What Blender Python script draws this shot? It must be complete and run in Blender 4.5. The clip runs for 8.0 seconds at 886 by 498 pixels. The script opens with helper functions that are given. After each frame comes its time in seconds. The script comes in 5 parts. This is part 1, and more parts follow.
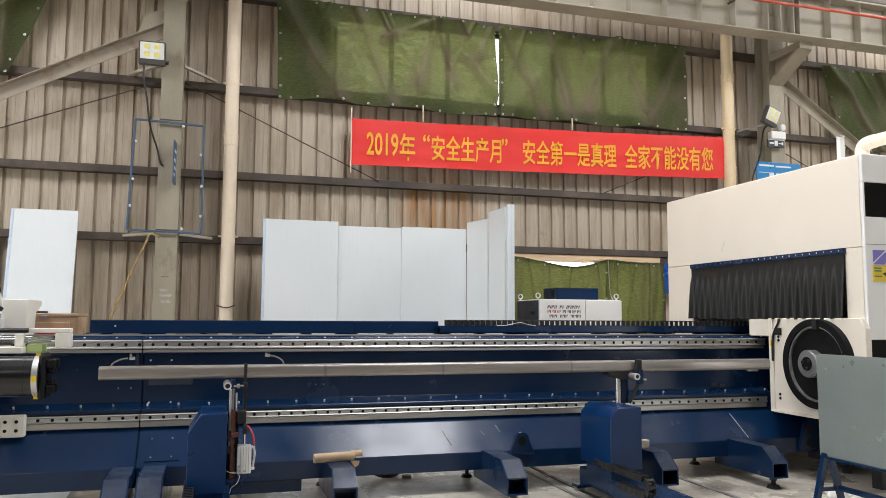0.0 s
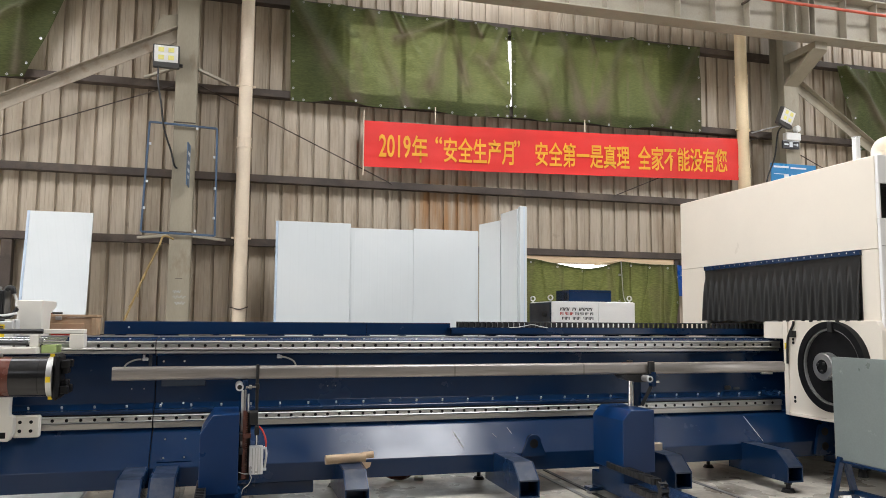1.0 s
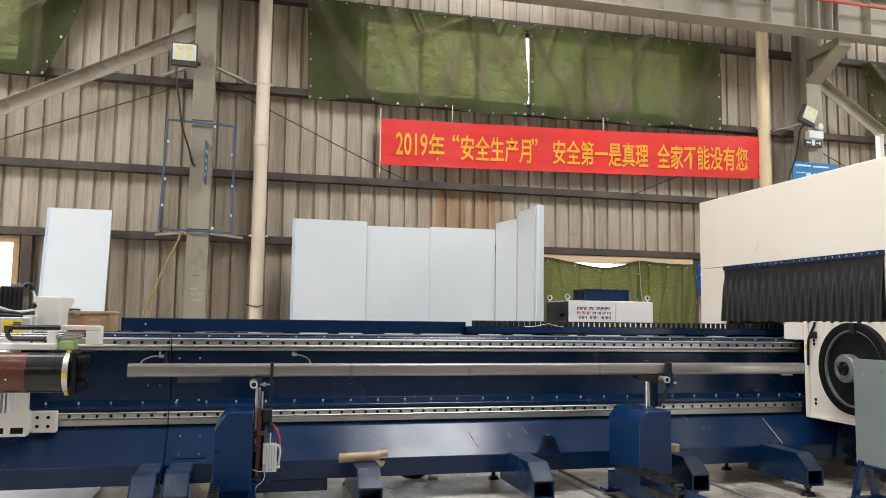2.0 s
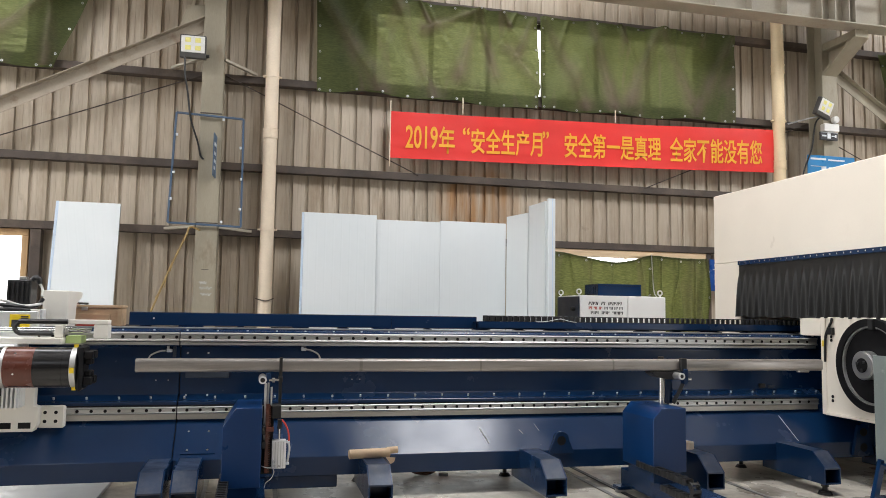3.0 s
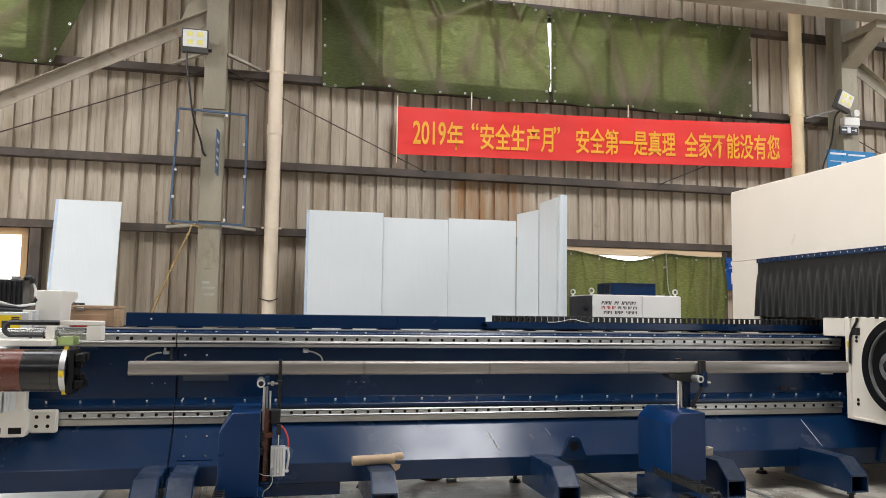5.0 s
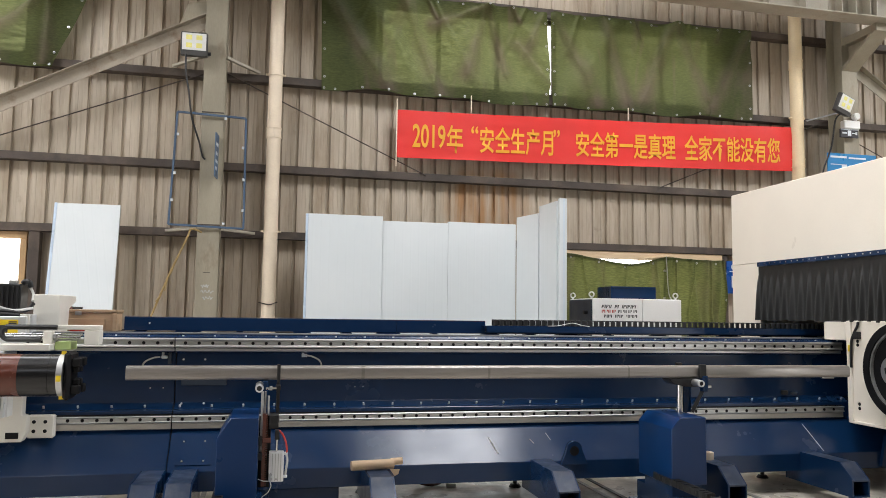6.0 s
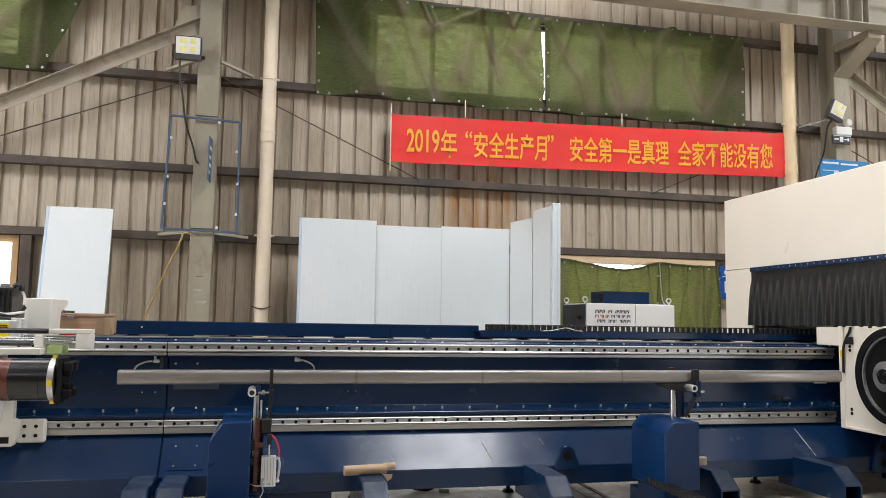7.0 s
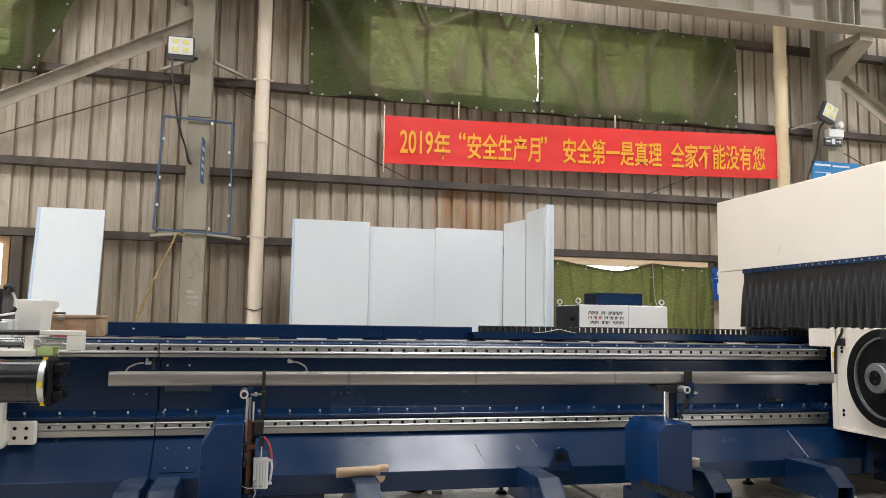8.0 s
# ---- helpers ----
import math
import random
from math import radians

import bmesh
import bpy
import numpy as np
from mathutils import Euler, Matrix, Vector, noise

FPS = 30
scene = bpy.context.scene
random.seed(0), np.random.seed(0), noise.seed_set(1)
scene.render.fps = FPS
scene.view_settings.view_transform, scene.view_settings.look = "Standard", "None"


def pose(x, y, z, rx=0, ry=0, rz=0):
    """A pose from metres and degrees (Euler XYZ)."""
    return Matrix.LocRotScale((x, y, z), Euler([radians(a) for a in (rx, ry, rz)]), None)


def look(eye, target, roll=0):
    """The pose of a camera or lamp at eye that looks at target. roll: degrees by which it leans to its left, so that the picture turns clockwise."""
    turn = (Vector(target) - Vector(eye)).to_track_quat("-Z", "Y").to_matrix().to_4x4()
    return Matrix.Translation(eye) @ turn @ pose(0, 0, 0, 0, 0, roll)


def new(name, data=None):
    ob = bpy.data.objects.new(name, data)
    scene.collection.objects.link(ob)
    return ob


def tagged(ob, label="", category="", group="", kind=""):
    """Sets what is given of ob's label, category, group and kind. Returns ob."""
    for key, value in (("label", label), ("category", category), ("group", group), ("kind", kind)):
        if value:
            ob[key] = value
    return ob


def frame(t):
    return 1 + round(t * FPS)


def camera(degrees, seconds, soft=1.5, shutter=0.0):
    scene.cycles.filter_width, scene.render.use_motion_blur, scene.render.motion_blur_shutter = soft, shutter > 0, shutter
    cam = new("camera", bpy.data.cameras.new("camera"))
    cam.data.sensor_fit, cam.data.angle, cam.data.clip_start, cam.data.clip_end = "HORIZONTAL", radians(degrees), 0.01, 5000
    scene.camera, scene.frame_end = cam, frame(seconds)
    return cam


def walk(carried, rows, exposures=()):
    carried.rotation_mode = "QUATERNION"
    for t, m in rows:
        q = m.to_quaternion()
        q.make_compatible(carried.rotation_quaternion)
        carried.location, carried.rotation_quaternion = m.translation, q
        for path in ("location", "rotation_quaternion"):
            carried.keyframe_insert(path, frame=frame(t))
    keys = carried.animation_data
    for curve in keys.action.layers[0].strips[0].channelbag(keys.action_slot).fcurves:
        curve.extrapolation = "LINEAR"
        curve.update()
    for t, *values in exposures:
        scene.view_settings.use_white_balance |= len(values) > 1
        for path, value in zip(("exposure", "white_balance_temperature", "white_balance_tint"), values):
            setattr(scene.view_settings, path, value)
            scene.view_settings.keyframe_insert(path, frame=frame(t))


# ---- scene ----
cam = camera(60.0, 8.0, soft=0.9)
PATH = [
    (0, (0.036, -0.286, 1.567), (0.604, 1.623, 1.748), 0.3),
    (0.5, (0.038, -0.278, 1.565), (0.595, 1.634, 1.75), 0.3),
    (1, (0.05, -0.284, 1.561), (0.585, 1.634, 1.748), 0.4),
    (1.5, (0.083, -0.281, 1.563), (0.591, 1.644, 1.75), 0.6),
    (3, (0.091, -0.16, 1.571), (0.558, 1.778, 1.738), 0.9),
    (3.5, (0.055, -0.1, 1.574), (0.515, 1.839, 1.737), 0.9),
    (4, (0.077, -0.04, 1.572), (0.53, 1.902, 1.734), 0.8),
    (4.5, (0.165, 0.046, 1.57), (0.606, 1.99, 1.734), 0.8),
    (6, (0.198, 0.121, 1.583), (0.637, 2.065, 1.757), 0.8),
    (6.5, (0.205, 0.122, 1.584), (0.649, 2.064, 1.765), 0.8),
    (7, (0.201, 0.124, 1.579), (0.655, 2.063, 1.766), 0.9),
    (7.5, (0.203, 0.125, 1.583), (0.665, 2.062, 1.773), 0.9),
    (8, (0.206, 0.132, 1.579), (0.676, 2.066, 1.77), 0.9),
]
walk(cam, [(t, look(eye, target, roll)) for t, eye, target, roll in PATH])

# ---- world and light ----
world = bpy.data.worlds.new("world")
scene.world = world
world.use_nodes = True
wn = world.node_tree
sky = wn.nodes.new("ShaderNodeTexSky")
sky.sky_type, sky.sun_disc = "NISHITA", False
sky.sun_elevation, sky.sun_rotation = radians(50), radians(200)
wn.links.new(sky.outputs[0], wn.nodes["Background"].inputs[0])
wn.nodes["Background"].inputs[1].default_value = 0.12

HALL = (-13.0, 21.0, -13.0, 10.86, 8.0)     # x0, x1, y0, y1, eaves height
ROWS = (                                    # rows of rooflights: from y, to y, watts, centre lines
    (8.4, 10.4, 101, (-9.6, -3.6, 3.6, 12.0, 17.6)),
    (3.2, 6.8, 440, (-10.8, -5.0, 3.6, 11.2, 17.4)),
    (-8.0, -4.4, 45, (-10.8, -5.0, 3.6, 11.2, 17.4)),
)
STRIP_W = 2.1


def area_lamp(name, m, sx, sy, watts, colour):
    data = bpy.data.lights.new(name, "AREA")
    data.shape, data.size, data.size_y, data.energy, data.color = "RECTANGLE", sx, sy, watts, colour
    ob = new(name, data)
    ob.matrix_world = m
    return ob


for ya, yb, watts, centres in ROWS:
    for sx in centres:
        area_lamp("skylight_lamp", pose(sx, (ya + yb) / 2, HALL[4] + 0.02), STRIP_W - 0.1, yb - ya - 0.1, watts, (0.985, 0.985, 0.995))
area_lamp("door_lamp", look((18.3, HALL[2] - 0.1, 2.9), (18.3, 0, 2.9)), 4.8, 5.6, 380, (0.99, 0.98, 0.975))
# added fill from the left, no such source known
area_lamp("west_fill_lamp", look((HALL[0] - 0.1, 1.0, 2.6), (0, 1.0, 2.6)), 6.8, 4.8, 420, (1.0, 0.97, 0.93))
area_lamp("window_lamp", look((-4.06, 10.96, 1.78), (-4.06, 0.0, 0.9)), 2.3, 1.38, 110, (1.0, 0.985, 0.96))


# ---- materials ----
def nodes_of(name):
    m = bpy.data.materials.new(name)
    m.use_nodes = True
    return m, m.node_tree, m.node_tree.nodes["Principled BSDF"]


def link(nt, a, b):
    nt.links.new(a, b)


def noise_tex(nt, scale, detail=4.0, stretch=(1, 1, 1), rough=0.55):
    geo = nt.nodes.new("ShaderNodeNewGeometry")
    mp = nt.nodes.new("ShaderNodeMapping")
    mp.inputs["Scale"].default_value = stretch
    link(nt, geo.outputs["Position"], mp.inputs["Vector"])
    n = nt.nodes.new("ShaderNodeTexNoise")
    n.inputs["Scale"].default_value, n.inputs["Detail"].default_value, n.inputs["Roughness"].default_value = scale, detail, rough
    link(nt, mp.outputs[0], n.inputs["Vector"])
    return n.outputs["Fac"]


def ramp(nt, fac, stops):
    r = nt.nodes.new("ShaderNodeValToRGB")
    el = r.color_ramp.elements
    while len(el) < len(stops):
        el.new(0.5)
    for e, (p, c) in zip(el, stops):
        e.position, e.color = p, (*c, 1) if len(c) == 3 else c
    link(nt, fac, r.inputs[0])
    return r.outputs[0]


def mixc(nt, fac, a, b, mode="MIX"):
    m = nt.nodes.new("ShaderNodeMix")
    m.data_type, m.blend_type = "RGBA", mode
    for sock, v in ((0, fac), (6, a), (7, b)):
        if isinstance(v, (int, float)):
            m.inputs[sock].default_value = v
        elif isinstance(v, tuple):
            m.inputs[sock].default_value = (*v, 1)
        else:
            link(nt, v, m.inputs[sock])
    return m.outputs[2]


def grey(v):
    return (v, v, v)


def surface(name, colour, rough=0.5, metal=0.0, vary=0.15, scale=3.0, grain=60.0, bump=0.05, stretch=(1, 1, 1), coat=0.0,
            dirt=None, dirt_at=(0.55, 0.75), dirt_scale=1.5, dirt_stretch=(1, 1, 1), rough_vary=0.12, spec=0.5):
    """A painted, metal or mineral surface: colour with large and small variation, optional dirt, fine relief."""
    m, nt, p = nodes_of(name)
    big = noise_tex(nt, scale, 5, stretch)
    fine = noise_tex(nt, grain, 3, stretch)
    lo, hi = tuple(c * (1 - vary) for c in colour), tuple(min(1, c * (1 + vary)) for c in colour)
    col = ramp(nt, big, [(0.3, lo), (0.7, hi)])
    col = mixc(nt, 0.5 * vary + 0.05, col, ramp(nt, fine, [(0.35, grey(0.35)), (0.65, grey(1.0))]), "MULTIPLY")
    if dirt:
        spots = ramp(nt, noise_tex(nt, dirt_scale, 6, dirt_stretch, 0.65), [(dirt_at[0], grey(0)), (dirt_at[1], grey(1))])
        col = mixc(nt, spots, col, dirt)
    link(nt, col, p.inputs["Base Color"])
    rr = ramp(nt, noise_tex(nt, scale * 1.7, 5, stretch), [(0.3, grey(max(0.03, rough - rough_vary))), (0.7, grey(min(1, rough + rough_vary)))])
    link(nt, rr, p.inputs["Roughness"])
    p.inputs["Metallic"].default_value = metal
    p.inputs["Coat Weight"].default_value = coat
    p.inputs["Specular IOR Level"].default_value = spec
    p.inputs["Coat Roughness"].default_value = 0.15
    if bump:
        b = nt.nodes.new("ShaderNodeBump")
        b.inputs["Strength"].default_value, b.inputs["Distance"].default_value = bump, 0.01
        link(nt, fine, b.inputs["Height"])
        link(nt, b.outputs[0], p.inputs["Normal"])
    return m


M = {}
M["purlin"] = surface("purlin_paint", (0.072, 0.055, 0.046), 0.7, 0, 0.3, 2, 50, 0.05, dirt=(0.16, 0.12, 0.09), dirt_at=(0.5, 0.8))
M["steel_grey"] = surface("column_paint", (0.315, 0.28, 0.21), 0.55, 0, 0.14, 1.5, 40, 0.05, (2, 2, 0.6),
                          dirt=(0.20, 0.15, 0.10), dirt_at=(0.58, 0.75), dirt_scale=2.5, dirt_stretch=(1.5, 1.5, 0.6))
M["strut"] = surface("rusty_strut_paint", (0.35, 0.30, 0.235), 0.55, 0, 0.16, 2.0, 40, 0.05, dirt=(0.19, 0.12, 0.075), dirt_at=(0.55, 0.72), dirt_scale=2.6)
M["girder"] = surface("girder_paint", (0.375, 0.342, 0.275), 0.55, 0, 0.12, 1.5, 40, 0.05, dirt=(0.23, 0.17, 0.115), dirt_at=(0.58, 0.78), dirt_scale=2.2)
M["pvc"] = surface("cream_pvc", (0.79, 0.665, 0.515), 0.4, 0, 0.07, 2, 50, 0.02, dirt=(0.45, 0.36, 0.26), dirt_at=(0.6, 0.85), dirt_scale=2, dirt_stretch=(2, 2, 0.5))
# same cream PVC with the yellow light on the right pipe put into its colour
M["pvc_yellow_lit"] = surface("yellow_lit_pvc", (0.80, 0.64, 0.41), 0.42, 0, 0.08, 2, 50, 0.02, dirt=(0.46, 0.34, 0.20), dirt_at=(0.58, 0.8), dirt_scale=2, dirt_stretch=(2, 2, 0.5))
M["concrete"] = surface("concrete_floor", (0.62, 0.575, 0.50), 0.36, 0, 0.24, 1.3, 25, 0.10, dirt=(0.25, 0.215, 0.18), dirt_at=(0.48, 0.66), dirt_scale=1.6, rough_vary=0.22)
# for the unseen walls, kept dark so the blue bed reflects less
M["plaster"] = surface("hall_wall_paint", (0.15, 0.14, 0.125), 0.7, 0, 0.12, 0.6, 20, 0.05)
M["roof"] = surface("roof_sheet", (0.48, 0.465, 0.44), 0.55, 0, 0.1, 0.8, 20, 0.03)
M["blue"] = surface("navy_machine_paint", (0.0042, 0.0225, 0.070), 0.22, 0, 0.08, 1.5, 140, 0.012, dirt=(0.009, 0.029, 0.078),
                    dirt_at=(0.55, 0.85), dirt_scale=2.6, rough_vary=0.08, spec=0.38)
M["blue_bright"] = surface("blue_post_paint", (0.003, 0.029, 0.108), 0.30, 0, 0.06, 1.5, 150, 0.02, rough_vary=0.03, spec=0.35)
M["blue_dusty"] = surface("dusty_navy_paint", (0.020, 0.036, 0.075), 0.42, 0, 0.2, 5, 120, 0.03, dirt=(0.07, 0.08, 0.105), dirt_at=(0.45, 0.75), dirt_scale=6, spec=0.4)
M["blue_side"] = surface("slate_blue_paint", (0.03, 0.045, 0.07), 0.4, 0, 0.1, 2, 120, 0.02)
M["blue_frame"] = surface("blue_frame_paint", (0.065, 0.11, 0.18), 0.5, 0, 0.15, 4, 60, 0.04)
M["steel"] = surface("ground_steel", (0.58, 0.58, 0.575), 0.45, 1.0, 0.08, 3, 160, 0.02, (0.3, 3, 3), rough_vary=0.08)
M["strip"] = surface("machined_strip", (0.55, 0.53, 0.49), 0.5, 0.8, 0.1, 3, 120, 0.02, (0.3, 3, 3), rough_vary=0.1)
M["tube"] = surface("mill_scale_steel", (0.33, 0.305, 0.285), 0.40, 0.7, 0.15, 3, 120, 0.04, (0.5, 4, 4),
                    dirt=(0.22, 0.195, 0.18), dirt_at=(0.54, 0.76), dirt_scale=3.0, dirt_stretch=(0.5, 9, 9), rough_vary=0.10)
M["galv"] = surface("galvanised_steel", (0.45, 0.45, 0.44), 0.42, 0.85, 0.1, 6, 120, 0.02)
M["black"] = surface("black_plastic", (0.014, 0.014, 0.015), 0.42, 0, 0.2, 4, 120, 0.03, spec=0.4)
M["gloss_black"] = surface("gloss_black_sleeve", (0.012, 0.012, 0.013), 0.22, 0, 0.2, 4, 120, 0.02, rough_vary=0.06)
# for black parts, and for flat pieces that paint the dark of holes
M["hole"] = surface("dark_recess", (0.005, 0.005, 0.006), 0.6, 0, 0.1, 4, 100, 0.0, spec=0.2)
M["cream"] = surface("cream_enclosure_paint", (0.83, 0.765, 0.665), 0.38, 0, 0.03, 1.2, 160, 0.02, dirt=(0.74, 0.665, 0.56), dirt_at=(0.66, 0.9), dirt_scale=1.2)
M["white"] = surface("white_machine_paint", (0.86, 0.86, 0.85), 0.36, 0, 0.03, 1.5, 160, 0.02)
M["ivory"] = surface("ivory_carriage_paint", (0.78, 0.75, 0.68), 0.4, 0, 0.04, 3, 160, 0.02)
M["curtain"] = surface("black_rubber_curtain", (0.012, 0.012, 0.012), 0.5, 0, 0.15, 3, 90, 0.05)
M["red_brown"] = surface("brown_copper_sleeve", (0.115, 0.036, 0.024), 0.24, 0.1, 0.1, 5, 120, 0.02)
M["wood"] = surface("raw_wood", (0.44, 0.30, 0.18), 0.65, 0, 0.2, 3, 70, 0.1, (0.6, 4, 4), dirt=(0.26, 0.165, 0.09), dirt_at=(0.56, 0.75), dirt_scale=4)
M["paper"] = surface("brown_paper", (0.60, 0.44, 0.29), 0.75, 0, 0.1, 4, 80, 0.1)
M["red"] = surface("red_paint", (0.50, 0.035, 0.02), 0.4, 0, 0.1, 4, 90, 0.02)
M["orange_red"] = surface("red_conduit_paint", (0.50, 0.07, 0.03), 0.45, 0, 0.15, 3, 90, 0.02)
M["yellow"] = surface("yellow_label", (0.80, 0.58, 0.02), 0.45, 0, 0.05, 4, 90, 0.0)
M["lime"] = surface("lime_label", (0.55, 0.70, 0.28), 0.5, 0, 0.05, 4, 90, 0.0)
M["violet"] = surface("violet_print", (0.20, 0.17, 0.55), 0.45, 0, 0.05, 4, 90, 0.0)
M["ink"] = surface("dark_print", (0.03, 0.03, 0.035), 0.5, 0, 0.05, 4, 90, 0.0)
M["sign_blue"] = surface("blue_sign_board", (0.025, 0.21, 0.47), 0.35, 0, 0.06, 3, 90, 0.0)
M["sign_dark_blue"] = surface("dark_blue_sign_board", (0.01, 0.075, 0.33), 0.35, 0, 0.06, 3, 90, 0.0)
M["print_white"] = surface("white_print", (0.72, 0.76, 0.80), 0.45, 0, 0.04, 4, 90, 0.0)
M["print_green"] = surface("green_print", (0.05, 0.22, 0.13), 0.45, 0, 0.05, 4, 90, 0.0)
M["plate"] = surface("grey_green_sheet", (0.27, 0.31, 0.30), 0.36, 0.25, 0.08, 1.5, 80, 0.03, dirt=(0.46, 0.49, 0.48), dirt_at=(0.63, 0.72), dirt_scale=5)
M["chrome"] = surface("chrome", (0.72, 0.72, 0.72), 0.14, 1.0, 0.04, 4, 100, 0.0, rough_vary=0.04)
M["alu"] = surface("aluminium", (0.76, 0.77, 0.78), 0.36, 0.45, 0.05, 4, 140, 0.02)
M["lamp_face"] = surface("lamp_lens", (0.80, 0.80, 0.78), 0.25, 0, 0.04, 4, 100, 0.0)
M["chip"] = surface("yellow_led_chip", (0.86, 0.80, 0.28), 0.3, 0, 0.06, 6, 100, 0.0)
M["slate"] = surface("dark_slate_casting", (0.075, 0.073, 0.07), 0.5, 0.2, 0.12, 5, 110, 0.03)
M["weld"] = surface("blued_weld_mark", (0.235, 0.215, 0.20), 0.42, 0.7, 0.15, 6, 120, 0.03)
M["foil"] = surface("foil_film", (0.55, 0.66, 0.80), 0.3, 0, 0.08, 4, 100, 0.0)
M["plastic_bag"] = surface("crumpled_film", (0.72, 0.71, 0.68), 0.4, 0, 0.1, 4, 60, 0.05)
M["cable_red"] = surface("red_hose", (0.60, 0.05, 0.03), 0.4, 0, 0.05, 6, 90, 0.0)
M["cable_white"] = surface("clear_hose", (0.62, 0.62, 0.60), 0.35, 0, 0.05, 6, 90, 0.0)
M["rope"] = surface("straw_rope", (0.36, 0.25, 0.10), 0.8, 0, 0.25, 12, 120, 0.2)
M["timber"] = surface("window_timber", (0.50, 0.32, 0.16), 0.55, 0, 0.15, 3, 70, 0.08, (4, 4, 0.6))
# lighter timber: daylight from the opening is put into the base colour
M["pine_lit"] = surface("daylit_pine", (0.74, 0.56, 0.36), 0.55, 0, 0.12, 3, 70, 0.08, (0.5, 4, 4), dirt=(0.50, 0.33, 0.18), dirt_at=(0.55, 0.8), dirt_scale=3, dirt_stretch=(0.5, 3, 3))
M["banner"] = surface("red_banner_cloth", (0.78, 0.030, 0.024), 0.6, 0, 0.09, 1.2, 220, 0.04)
M["banner_ink"] = surface("yellow_banner_print", (0.86, 0.40, 0.025), 0.6, 0, 0.05, 1.2, 220, 0.03)
M["zinc"] = surface("zinc_plated_bolts", (0.74, 0.75, 0.76), 0.35, 0.3, 0.05, 4, 100, 0.0)
M["rack"] = surface("dusty_grey_steel", (0.30, 0.30, 0.295), 0.5, 0.5, 0.2, 5, 110, 0.05, (0.5, 3, 3))


def panel_material():
    """White prefinished sandwich-panel steel with shallow roll ribs."""
    m, nt, p = nodes_of("white_panel_steel")
    big = noise_tex(nt, 0.9, 4)
    col = ramp(nt, big, [(0.3, (0.68, 0.725, 0.745)), (0.7, (0.735, 0.77, 0.785))])
    link(nt, col, p.inputs["Base Color"])
    rr = ramp(nt, noise_tex(nt, 2.0, 4), [(0.3, grey(0.19)), (0.7, grey(0.27))])
    link(nt, rr, p.inputs["Roughness"])
    geo = nt.nodes.new("ShaderNodeNewGeometry")
    sep = nt.nodes.new("ShaderNodeSeparateXYZ")
    link(nt, geo.outputs["Position"], sep.inputs[0])
    add = nt.nodes.new("ShaderNodeMath")
    add.operation = "ADD"
    link(nt, sep.outputs[0], add.inputs[0])
    link(nt, sep.outputs[1], add.inputs[1])
    com = nt.nodes.new("ShaderNodeCombineXYZ")
    link(nt, add.outputs[0], com.inputs[0])
    w = nt.nodes.new("ShaderNodeTexWave")
    w.inputs["Scale"].default_value = 2.9
    link(nt, com.outputs[0], w.inputs["Vector"])
    edge = ramp(nt, w.outputs["Fac"], [(0.86, grey(0)), (0.99, grey(1))])
    b = nt.nodes.new("ShaderNodeBump")
    b.inputs["Strength"].default_value, b.inputs["Distance"].default_value = 0.16, 0.003
    link(nt, edge, b.inputs["Height"])
    b2 = nt.nodes.new("ShaderNodeBump")
    b2.inputs["Strength"].default_value, b2.inputs["Distance"].default_value = 0.25, 0.02
    link(nt, noise_tex(nt, 2.5, 2), b2.inputs["Height"])
    link(nt, b.outputs[0], b2.inputs["Normal"])
    link(nt, b2.outputs[0], p.inputs["Normal"])
    return m


M["panel"] = panel_material()


